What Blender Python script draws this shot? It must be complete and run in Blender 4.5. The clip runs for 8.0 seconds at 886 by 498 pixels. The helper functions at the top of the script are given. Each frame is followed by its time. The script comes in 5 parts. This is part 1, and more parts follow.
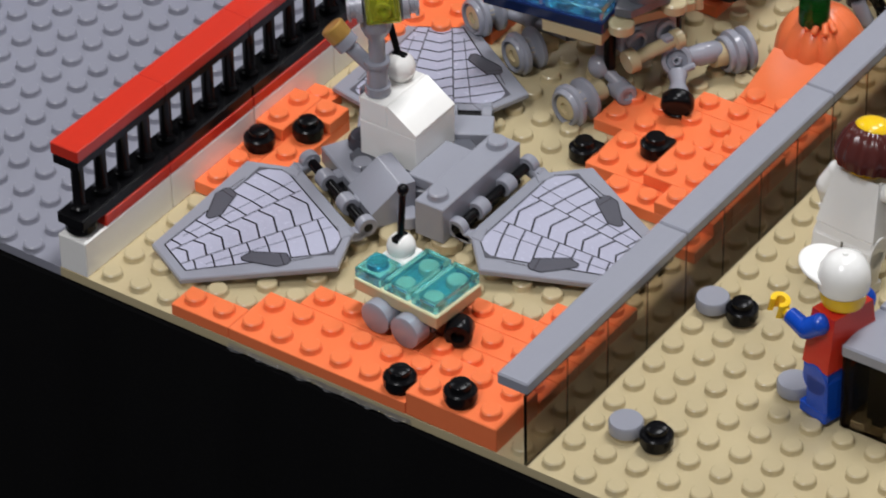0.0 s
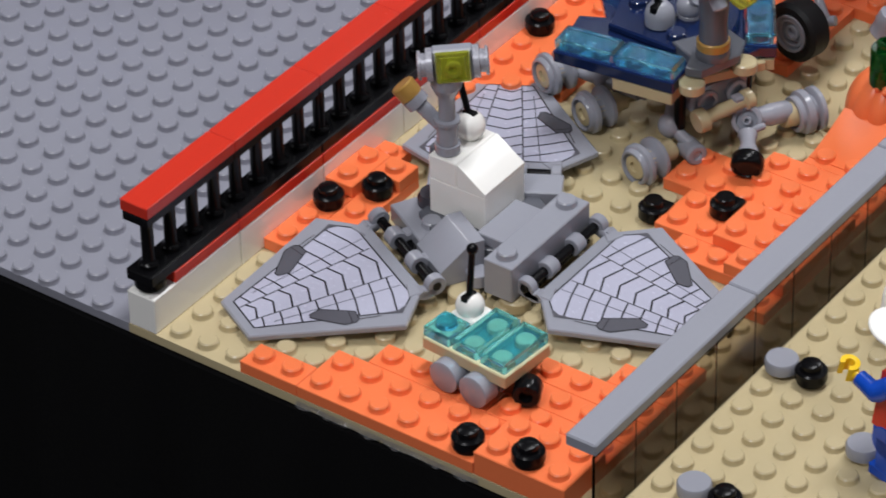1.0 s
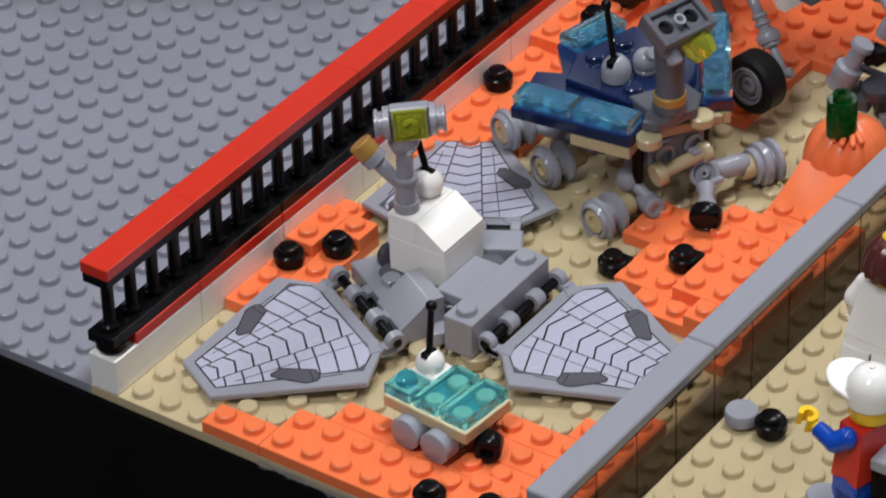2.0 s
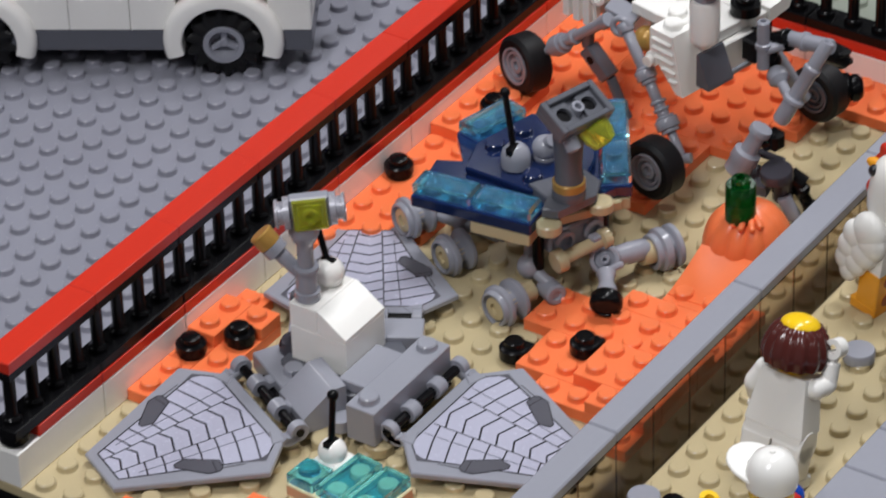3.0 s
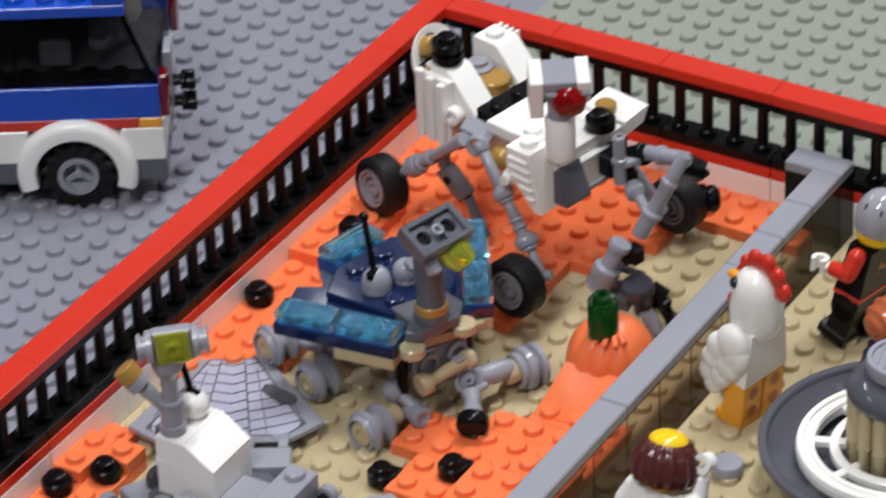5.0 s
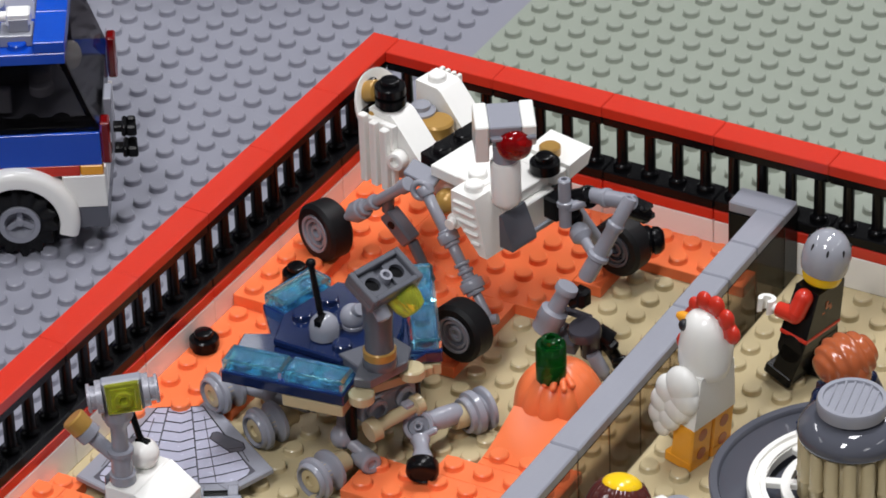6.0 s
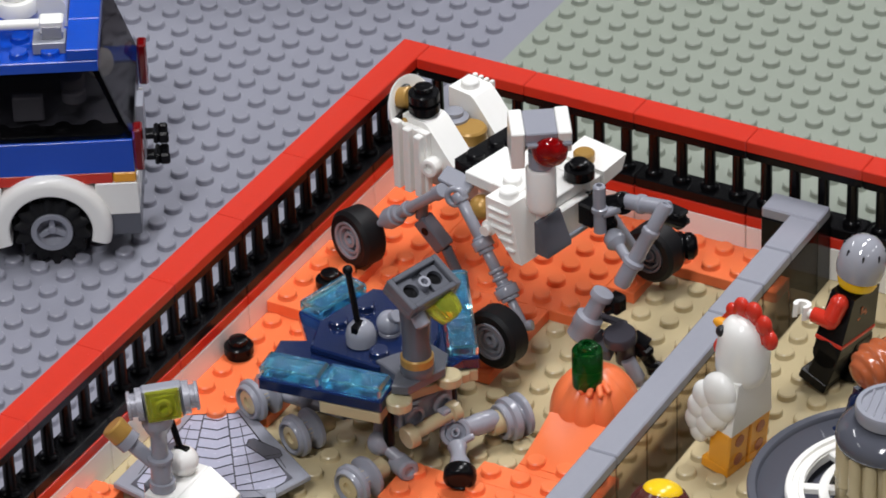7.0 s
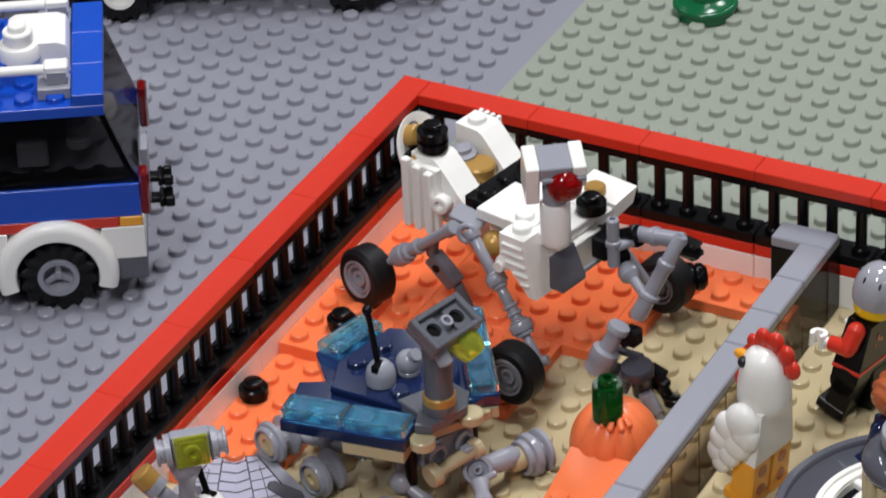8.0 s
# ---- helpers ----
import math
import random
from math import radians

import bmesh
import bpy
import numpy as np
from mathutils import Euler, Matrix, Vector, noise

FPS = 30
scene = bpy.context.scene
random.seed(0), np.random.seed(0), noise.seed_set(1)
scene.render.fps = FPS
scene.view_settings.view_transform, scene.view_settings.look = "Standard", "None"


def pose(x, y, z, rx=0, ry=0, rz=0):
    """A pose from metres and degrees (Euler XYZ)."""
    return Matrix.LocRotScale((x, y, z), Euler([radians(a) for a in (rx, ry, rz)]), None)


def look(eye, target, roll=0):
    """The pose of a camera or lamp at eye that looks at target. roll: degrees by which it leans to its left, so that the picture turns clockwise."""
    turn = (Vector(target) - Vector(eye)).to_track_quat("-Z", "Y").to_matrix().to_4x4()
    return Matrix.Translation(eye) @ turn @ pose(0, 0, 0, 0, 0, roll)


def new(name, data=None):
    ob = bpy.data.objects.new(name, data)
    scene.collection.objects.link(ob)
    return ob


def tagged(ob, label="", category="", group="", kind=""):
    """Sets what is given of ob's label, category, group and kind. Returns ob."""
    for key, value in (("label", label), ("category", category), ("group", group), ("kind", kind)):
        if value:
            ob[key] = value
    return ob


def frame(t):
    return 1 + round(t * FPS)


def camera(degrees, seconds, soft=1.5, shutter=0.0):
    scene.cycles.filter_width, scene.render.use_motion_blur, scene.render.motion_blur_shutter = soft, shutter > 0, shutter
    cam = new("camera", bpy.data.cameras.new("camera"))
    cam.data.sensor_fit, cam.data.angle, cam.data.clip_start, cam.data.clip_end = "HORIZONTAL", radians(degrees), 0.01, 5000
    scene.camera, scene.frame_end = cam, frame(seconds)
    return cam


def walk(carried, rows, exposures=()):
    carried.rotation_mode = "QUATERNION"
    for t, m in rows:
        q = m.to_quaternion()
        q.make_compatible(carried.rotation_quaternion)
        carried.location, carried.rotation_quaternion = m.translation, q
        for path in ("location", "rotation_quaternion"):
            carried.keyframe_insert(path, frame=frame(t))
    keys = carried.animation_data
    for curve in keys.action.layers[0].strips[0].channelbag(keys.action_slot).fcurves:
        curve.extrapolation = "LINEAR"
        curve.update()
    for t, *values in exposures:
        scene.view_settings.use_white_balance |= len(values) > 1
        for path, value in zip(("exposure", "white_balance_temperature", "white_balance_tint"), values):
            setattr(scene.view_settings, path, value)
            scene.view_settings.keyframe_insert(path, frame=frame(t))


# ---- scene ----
cam = camera(12.29, 8.0, soft=1.7, shutter=0.5)
PATH = [
    (0.0, (0.4954, -0.5582, 0.5676), (0.08911, 0.01401, 0.03667), -1.24),
    (0.5, (0.4930, -0.5567, 0.5702), (0.07996, 0.01364, 0.04246), -1.50),
    (1.0, (0.4926, -0.5566, 0.5702), (0.07234, 0.01243, 0.04671), -1.46),
    (1.2, (0.4937, -0.5565, 0.5710), (0.07095, 0.01102, 0.04796), -1.83),
    (2.3, (0.4991, -0.5546, 0.5736), (0.07854, 0.02597, 0.06328), -2.15),
    (2.5, (0.4993, -0.5545, 0.5743), (0.08194, 0.02990, 0.06569), -1.90),
    (3.0, (0.5021, -0.5542, 0.5759), (0.09062, 0.04098, 0.07498), -1.94),
    (3.5, (0.5020, -0.5553, 0.5783), (0.09375, 0.04585, 0.08189), -1.71),
    (4.0, (0.5022, -0.5564, 0.5813), (0.09564, 0.04678, 0.08598), -1.80),
    (4.5, (0.5010, -0.5548, 0.5807), (0.09752, 0.05653, 0.09307), -2.39),
    (5.0, (0.4962, -0.5509, 0.5802), (0.10662, 0.07159, 0.09522), -2.51),
    (5.2, (0.4943, -0.5520, 0.5801), (0.10963, 0.07684, 0.09953), -2.52),
    (6.3, (0.4817, -0.5550, 0.5831), (0.11070, 0.08217, 0.10264), -2.12),
    (6.5, (0.4799, -0.5566, 0.5836), (0.10899, 0.08036, 0.10280), -2.09),
    (7.0, (0.4737, -0.5601, 0.5839), (0.10416, 0.07842, 0.10429), -2.21),
    (7.5, (0.4639, -0.5656, 0.5853), (0.10029, 0.07635, 0.10560), -2.68),
    (8.0, (0.4456, -0.5710, 0.5877), (0.09551, 0.08051, 0.11085), -2.59),
]
EXPOSURES = [(0.0, -0.1), (1.0, -0.1), (2.5, -0.13), (4.5, 0.02), (6.5, 0.04), (8.0, 0.0)]
walk(cam, [(t, look(eye, target, roll)) for t, eye, target, roll in PATH], EXPOSURES)

U = 0.008           # one stud pitch of the toy bricks, in metres
PLATE = 0.4         # heights in studs
BRICK = 1.2
STUD_R, STUD_H = 0.3, 0.21

# ---- hall light ----
world = bpy.data.worlds.new("hall_air")
world.use_nodes = True
world.node_tree.nodes["Background"].inputs[0].default_value = (0.75, 0.8, 0.9, 1)
world.node_tree.nodes["Background"].inputs[1].default_value = 0.25
scene.world = world

LAMP_POWER = 9.1
WEST, MID, EAST = -1.59, 0.185, 1.92
SOUTH, CENTRE, NORTH = -1.01, 0.47, 1.96
for lx, ly, share in ((WEST, SOUTH, 0.3), (WEST, CENTRE, 0.8), (MID, SOUTH, 2.2), (MID, CENTRE, 2.0), (MID, NORTH, 1.7), (EAST, SOUTH, 0.5), (EAST, CENTRE, 0.3), (EAST, NORTH, 0.5)):
    lamp = bpy.data.lights.new("ceiling_tube", "AREA")
    lamp.shape, lamp.size, lamp.size_y = "RECTANGLE", 0.23, 0.72
    lamp.energy, lamp.color = LAMP_POWER * share, (0.97, 0.97, 1.0)
    ob = new("ceiling_tube", lamp)
    ob.matrix_world = pose(lx, ly, 1.6)


# ---- mesh building, in studs ----
class Geo:
    """Collects vertices and faces, in studs."""

    def __init__(self):
        self.v, self.f = [], []

    def add(self, verts, faces, m=None):
        k = len(self.v)
        self.v += [tuple(m @ Vector(p)) for p in verts] if m else [tuple(p) for p in verts]
        self.f += [tuple(i + k for i in face) for face in faces]
        return self

    def box(self, x0, y0, z0, x1, y1, z1, c=0.035, m=None):
        """A box with chamfered edges."""
        lo, hi = (x0, y0, z0), (x1, y1, z1)
        idx, verts, faces = {}, [], []
        for sx in (0, 1):
            for sy in (0, 1):
                for sz in (0, 1):
                    s = (sx, sy, sz)
                    for axis in range(3):
                        p = [(hi[a] if s[a] else lo[a]) + (0 if a == axis else (-c if s[a] else c)) for a in range(3)]
                        idx[s, axis] = len(verts)
                        verts.append(p)
        for axis in range(3):
            a, b = (axis + 1) % 3, (axis + 2) % 3
            for side in (0, 1):
                ring = []
                for va, vb in ((0, 0), (1, 0), (1, 1), (0, 1)):
                    s = [0, 0, 0]
                    s[axis], s[a], s[b] = side, va, vb
                    ring.append(idx[tuple(s), axis])
                faces.append(ring if side else ring[::-1])
            for va in (0, 1):
                for vb in (0, 1):
                    s0, s1 = [0, 0, 0], [0, 0, 0]
                    s0[a], s0[b], s1[a], s1[b], s1[axis] = va, vb, va, vb, 1
                    s0, s1 = tuple(s0), tuple(s1)
                    quad = [idx[s0, a], idx[s1, a], idx[s1, b], idx[s0, b]]
                    faces.append(quad if va == vb else quad[::-1])
        for sx in (0, 1):
            for sy in (0, 1):
                for sz in (0, 1):
                    tri = [idx[(sx, sy, sz), axis] for axis in range(3)]
                    faces.append(tri if (sx + sy + sz) % 2 else tri[::-1])
        return self.add(verts, faces, m)

    def lathe(self, profile, n=20, m=None, cap=True):
        """A turned body about z: (radius, z) from bottom to top; ends with a radius are capped."""
        verts, faces, rows = [], [], []
        for r, z in profile:
            if r < 1e-6:
                rows.append([len(verts)])
                verts.append((0, 0, z))
            else:
                rows.append(list(range(len(verts), len(verts) + n)))
                verts += [(r * math.cos(2 * math.pi * i / n), r * math.sin(2 * math.pi * i / n), z) for i in range(n)]
        for lo, hi in zip(rows, rows[1:]):
            for i in range(n):
                j = (i + 1) % n
                if len(lo) == 1:
                    faces.append((lo[0], hi[j], hi[i]))
                elif len(hi) == 1:
                    faces.append((lo[i], lo[j], hi[0]))
                else:
                    faces.append((lo[i], lo[j], hi[j], hi[i]))
        if cap and len(rows[0]) > 1:
            faces.append(tuple(rows[0][::-1]))
        if cap and len(rows[-1]) > 1:
            faces.append(tuple(rows[-1]))
        return self.add(verts, faces, m)

    def cyl(self, x, y, z0, z1, r, n=20, c=0.03, m=None):
        t = Matrix.Translation((x, y, 0))
        return self.lathe([(r - c, z0), (r, z0 + c), (r, z1 - c), (r - c, z1)], n, m @ t if m else t)

    def rod(self, p0, p1, r, n=14, r1=None, c=0.02):
        """A round bar from p0 to p1."""
        p0, p1 = Vector(p0), Vector(p1)
        d = p1 - p0
        m = Matrix.Translation(p0) @ d.to_track_quat("Z", "Y").to_matrix().to_4x4()
        e, q = d.length, r if r1 is None else r1
        return self.lathe([(r - c, 0), (r, c), (q, e - c), (q - c, e)], n, m)

    def turned(self, p0, p1, profile, n=18):
        """A turned body whose axis runs from p0 to p1; z in the profile is a share of the length."""
        p0, p1 = Vector(p0), Vector(p1)
        d = p1 - p0
        m = Matrix.Translation(p0) @ d.to_track_quat("Z", "Y").to_matrix().to_4x4()
        return self.lathe([(r, z * d.length) for r, z in profile], n, m)

    def ball(self, x, y, z, r, n=18, k=10, squash=1.0, m=None):
        t = Matrix.Translation((x, y, z))
        prof = [(r * math.sin(math.pi * i / k), -squash * r * math.cos(math.pi * i / k)) for i in range(k + 1)]
        prof[0], prof[-1] = (0, -squash * r), (0, squash * r)
        return self.lathe(prof, n, m @ t if m else t)

    def prism(self, poly, z0, z1, c=0.03, m=None):
        """An upright prism over a counter-clockwise outline, its top edge chamfered."""
        n = len(poly)
        cx, cy = sum(p[0] for p in poly) / n, sum(p[1] for p in poly) / n
        def inset(p):
            d = Vector((cx - p[0], cy - p[1]))
            return p[0] + d.x / d.length * c * 1.3, p[1] + d.y / d.length * c * 1.3
        ins = [inset(p) for p in poly]
        verts = [(*p, z0) for p in ins] + [(*p, z0 + c) for p in poly] + [(*p, z1 - c) for p in poly] + [(*p, z1) for p in ins]
        faces = [tuple(range(n))[::-1], tuple(range(3 * n, 4 * n))]
        for k in range(3):
            for i in range(n):
                j = (i + 1) % n
                faces.append((k * n + i, k * n + j, k * n + n + j, k * n + n + i))
        return self.add(verts, faces, m)

    def ring(self, R, r, n=36, k=10, m=None, squash=1.0):
        """A torus about z."""
        verts, faces = [], []
        for i in range(n):
            a = 2 * math.pi * i / n
            for j in range(k):
                b = 2 * math.pi * j / k
                verts.append(((R + r * math.cos(b)) * math.cos(a), (R + r * math.cos(b)) * math.sin(a), squash * r * math.sin(b)))
        for i in range(n):
            for j in range(k):
                faces.append((i * k + j, ((i + 1) % n) * k + j, ((i + 1) % n) * k + (j + 1) % k, i * k + (j + 1) % k))
        return self.add(verts, faces, m)

    def arch(self, r0, r1, a0, a1, y0, y1, n=18, m=None):
        """A curved bar in the xz plane between two radii and two angles (degrees), y0 to y1 deep."""
        verts, faces = [], []
        for i in range(n + 1):
            a = radians(a0 + (a1 - a0) * i / n)
            c, s = math.cos(a), math.sin(a)
            verts += [(r0 * c, y0, r0 * s), (r1 * c, y0, r1 * s), (r1 * c, y1, r1 * s), (r0 * c, y1, r0 * s)]
        for i in range(n):
            for j in range(4):
                k = (j + 1) % 4
                faces.append((4 * i + j, 4 * i + k, 4 * i + 4 + k, 4 * i + 4 + j))
        faces += [(3, 2, 1, 0), (4 * n, 4 * n + 1, 4 * n + 2, 4 * n + 3)]
        return self.add(verts, faces, m)

    def stud(self, x, y, z, n=16, m=None, r=STUD_R):
        t = Matrix.Translation((x, y, z))
        return self.lathe([(r + 0.03, -0.01), (r, 0.03), (r, STUD_H - 0.04), (r - 0.04, STUD_H)], n, m @ t if m else t)

    def mesh(self, name):
        me = bpy.data.meshes.new(name)
        me.from_pydata([(x * U, y * U, z * U) for x, y, z in self.v], [], self.f)
        me.polygons.foreach_set("use_smooth", [True] * len(me.polygons))
        me.set_sharp_from_angle(angle=radians(38))
        me.update()
        return me


def shadowless(ob):
    """Turns off the shadow of a clear part, so that lamps light what lies behind it."""
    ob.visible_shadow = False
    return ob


def part(name, geo, material, parent=None, label="", kind=""):
    """One mesh under a thing or a part. geo: a Geo, or a mesh that is shared."""
    me = geo.mesh(name) if isinstance(geo, Geo) else geo
    if not me.materials:
        me.materials.append(material)
    ob = new(name, me)
    ob.parent = parent
    return tagged(ob, label, kind=kind)


def thing(name, x, y, z, label, category, rz=0.0, group="", kind="", rx=0.0, ry=0.0):
    """An Empty at the foot of a thing, placed in studs."""
    ob = new(name)
    ob.empty_display_size = 0.005
    ob.matrix_world = pose(x * U, y * U, z * U, rx, ry, rz)
    return tagged(ob, label, category, group, kind)


# ---- materials ----
def plastic(name, rgb, rough=0.2, vary=0.035, grain=0.02, trans=0.0, ior=1.5, metal=0.0, coat=0.0, spec=0.5, ripple=0.0):
    """Moulded plastic: slight mottling at two scales, fine scuffs in the gloss and a faint moulded waviness."""
    mat = bpy.data.materials.new(name)
    mat.use_nodes = True
    nt = mat.node_tree
    bsdf = nt.nodes["Principled BSDF"]
    tex = nt.nodes.new("ShaderNodeTexCoord")
    info = nt.nodes.new("ShaderNodeObjectInfo")
    add = nt.nodes.new("ShaderNodeVectorMath")
    add.operation = "ADD"
    nt.links.new(tex.outputs["Object"], add.inputs[0])
    nt.links.new(info.outputs["Random"], add.inputs[1])
    big, fine = nt.nodes.new("ShaderNodeTexNoise"), nt.nodes.new("ShaderNodeTexNoise")
    big.inputs["Scale"].default_value, big.inputs["Detail"].default_value = 60.0, 3.0
    fine.inputs["Scale"].default_value, fine.inputs["Detail"].default_value = 900.0, 4.0
    for n in (big, fine):
        nt.links.new(add.outputs[0], n.inputs["Vector"])
    hsv = nt.nodes.new("ShaderNodeHueSaturation")
    hsv.inputs["Color"].default_value = (*rgb, 1)
    val = nt.nodes.new("ShaderNodeMapRange")
    val.inputs["To Min"].default_value, val.inputs["To Max"].default_value = 1 - vary, 1 + vary
    mix = nt.nodes.new("ShaderNodeMath")
    mix.operation = "MULTIPLY_ADD"
    mix.inputs[1].default_value = 0.6
    nt.links.new(fine.outputs["Fac"], mix.inputs[0])
    half = nt.nodes.new("ShaderNodeMath")
    half.operation = "MULTIPLY"
    half.inputs[1].default_value = 0.4
    nt.links.new(big.outputs["Fac"], half.inputs[0])
    nt.links.new(half.outputs[0], mix.inputs[2])
    nt.links.new(mix.outputs[0], val.inputs["Value"])
    nt.links.new(val.outputs[0], hsv.inputs["Value"])
    nt.links.new(hsv.outputs["Color"], bsdf.inputs["Base Color"])
    ro = nt.nodes.new("ShaderNodeMapRange")
    ro.inputs["To Min"].default_value, ro.inputs["To Max"].default_value = max(0.02, rough * 0.8), rough * 1.25
    nt.links.new(fine.outputs["Fac"], ro.inputs["Value"])
    nt.links.new(ro.outputs[0], bsdf.inputs["Roughness"])
    bump = nt.nodes.new("ShaderNodeBump")
    bump.inputs["Strength"].default_value, bump.inputs["Distance"].default_value = grain, 0.0004
    nt.links.new(big.outputs["Fac"], bump.inputs["Height"])
    if ripple:
        small = nt.nodes.new("ShaderNodeTexNoise")
        small.inputs["Scale"].default_value, small.inputs["Detail"].default_value = 420.0, 2.0
        nt.links.new(add.outputs[0], small.inputs["Vector"])
        nt.links.new(small.outputs["Fac"], bump.inputs["Height"])
        bump.inputs["Strength"].default_value = ripple
    nt.links.new(bump.outputs["Normal"], bsdf.inputs["Normal"])
    bsdf.inputs["Transmission Weight"].default_value = trans
    bsdf.inputs["IOR"].default_value = ior
    bsdf.inputs["Metallic"].default_value = metal
    bsdf.inputs["Coat Weight"].default_value = coat
    bsdf.inputs["Specular IOR Level"].default_value = spec
    return mat


def rgb(r, g, b):
    """Linear colour from 0..255 values of a colour chart."""
    return tuple((c / 255 / 12.92) if c / 255 <= 0.04045 else ((c / 255 + 0.055) / 1.055) ** 2.4 for c in (r, g, b))


TAN = plastic("tan_plastic", rgb(192, 177, 140), 0.22)
GREY_BASE = plastic("grey_base_plastic", rgb(140, 141, 152), 0.3)
GREEN_BASE = plastic("pale_green_base_plastic", rgb(149, 156, 144), 0.3)
GREY = plastic("light_grey_plastic", rgb(150, 152, 162), 0.2)
HELMET = plastic("glossy_grey_plastic", rgb(160, 162, 170), 0.06, coat=0.6)
DGREY = plastic("dark_grey_plastic", rgb(92, 94, 102), 0.22)
ORANGE = plastic("orange_plastic", rgb(246, 125, 74), 0.33)
RED = plastic("red_plastic", rgb(208, 53, 36), 0.24)
WHITE = plastic("white_plastic", rgb(246, 245, 240), 0.2, vary=0.02)
BLACK = plastic("black_plastic", rgb(14, 14, 16), 0.24, spec=0.18)
DARK_GLASS = plastic("dark_clear_plastic", rgb(112, 108, 108), 0.05, vary=0.02, grain=0.0, trans=1.0, ior=1.12)
DARKER_GLASS = plastic("black_clear_plastic", rgb(112, 108, 108), 0.06, vary=0.02, grain=0.0, trans=1.0, ior=1.08)
SMOKE = plastic("smoky_clear_plastic", rgb(178, 166, 152), 0.04, vary=0.02, grain=0.0, trans=1.0, ior=1.12)
TEAL = plastic("clear_teal_plastic", rgb(146, 220, 236), 0.04, vary=0.03, grain=0.01, trans=0.95, ior=1.45, ripple=0.3)
AQUA = plastic("clear_aqua_plastic", rgb(118, 194, 212), 0.06, vary=0.03, grain=0.01, trans=0.95, ior=1.28)
NEON = plastic("clear_yellow_plastic", rgb(226, 232, 78), 0.05, vary=0.03, grain=0.01, trans=0.7, ior=1.4)
TREE_GREEN = plastic("dark_green_plastic", rgb(18, 96, 58), 0.18)
CGREEN = plastic("clear_green_plastic", rgb(8, 98, 38), 0.06, vary=0.03, grain=0.01, trans=0.8, ior=1.4)
CRED = plastic("clear_red_plastic", rgb(190, 10, 14), 0.05, vary=0.03, grain=0.01, trans=0.6, ior=1.45)
NAVY = plastic("dark_blue_plastic", rgb(22, 36, 74), 0.09, coat=0.4)
BLUE = plastic("blue_plastic", rgb(18, 76, 190), 0.2)
YELLOW = plastic("yellow_plastic", rgb(250, 205, 30), 0.2)
GOLD = plastic("pearl_gold_plastic", rgb(178, 138, 70), 0.3, grain=0.0, metal=0.18)
BROWN = plastic("brown_plastic", rgb(82, 38, 34), 0.18)
RUST = plastic("reddish_brown_plastic", rgb(176, 92, 54), 0.2)
AMBER = plastic("yellow_orange_plastic", rgb(248, 170, 50), 0.22)
DARK_METAL = plastic("dark_pearl_plastic", rgb(74, 72, 80), 0.2, metal=0.3)
GLOSSY = plastic("glossy_dark_grey_plastic", rgb(86, 88, 97), 0.06)
SILVER = plastic("flat_silver_plastic", rgb(168, 168, 177), 0.26, metal=0.2)
RUBBER = plastic("black_rubber", rgb(22, 22, 24), 0.5, grain=0.2, spec=0.25)
TAIL_RED = plastic("dark_clear_red_plastic", rgb(130, 10, 14), 0.08, vary=0.03, grain=0.01, trans=0.35, ior=1.45)
PRINT = plastic("printed_silver", rgb(179, 180, 198), 0.25)
INK = plastic("black_print", rgb(34, 34, 39), 0.3)
INK_GREY = plastic("grey_print", rgb(88, 88, 96), 0.3)
CLOTH = plastic("black_table_cloth", rgb(11, 11, 12), 0.95, grain=0.3, spec=0.1)
HALL_WALL = plastic("room_paint", rgb(132, 132, 138), 0.8)
HALL_FLOOR = plastic("hall_carpet", rgb(70, 70, 76), 0.9)

# ---- the hall, the table and the base plates ----
def slab(name, x0, y0, z0, x1, y1, z1, material, label, category):
    g = Geo().box(x0 / U, y0 / U, z0 / U, x1 / U, y1 / U, z1 / U, c=0.05)
    return tagged(part(name, g, material), label, category, kind="structure")


# unseen room shell, added and sized for bounced light and reflections
slab("floor", -2.7, -2.2, -0.80, 2.7, 3.2, -0.75, HALL_FLOOR, "unseen dark floor, added to close the room", "floor")
slab("ceiling", -2.7, -2.2, 1.63, 2.7, 3.2, 1.7, HALL_WALL, "unseen ceiling, added to bounce light", "ceiling")
glow = bpy.data.materials.new("downlight_glow")
glow.use_nodes = True
bsdf = glow.node_tree.nodes["Principled BSDF"]
bsdf.inputs["Emission Color"].default_value = (0.97, 0.98, 1.0, 1)
bsdf.inputs["Emission Strength"].default_value = 8.0
lights = thing("ceiling_lights", 0, 0, 1.615 / U, "rows of small round downlights in the room ceiling", "ceiling lights", kind="structure")
DOWNLIGHT = Geo().lathe([(2.2, 0.0), (2.2, 1.8)], 14).mesh("downlight")
for i in range(6):
    for j in range(4):
        ob = part("downlight", DOWNLIGHT, glow, lights)
        ob.location = (-1.45 + 0.18 * i, 1.89 + 0.18 * j, 0)
slab("wall_north", -2.7, 3.2, -0.75, 2.7, 3.3, 1.63, HALL_WALL, "unseen room wall, added to bounce light", "wall")
slab("wall_south", -2.7, -2.3, -0.75, 2.7, -2.2, 1.63, HALL_WALL, "unseen room wall, added to bounce light", "wall")
slab("wall_east", 2.7, -2.2, -0.75, 2.8, 3.2, 1.63, HALL_WALL, "unseen room wall, added to bounce light", "wall")
slab("wall_west", -2.8, -2.2, -0.75, -2.7, 3.2, 1.63, HALL_WALL, "unseen room wall, added to bounce light", "wall")

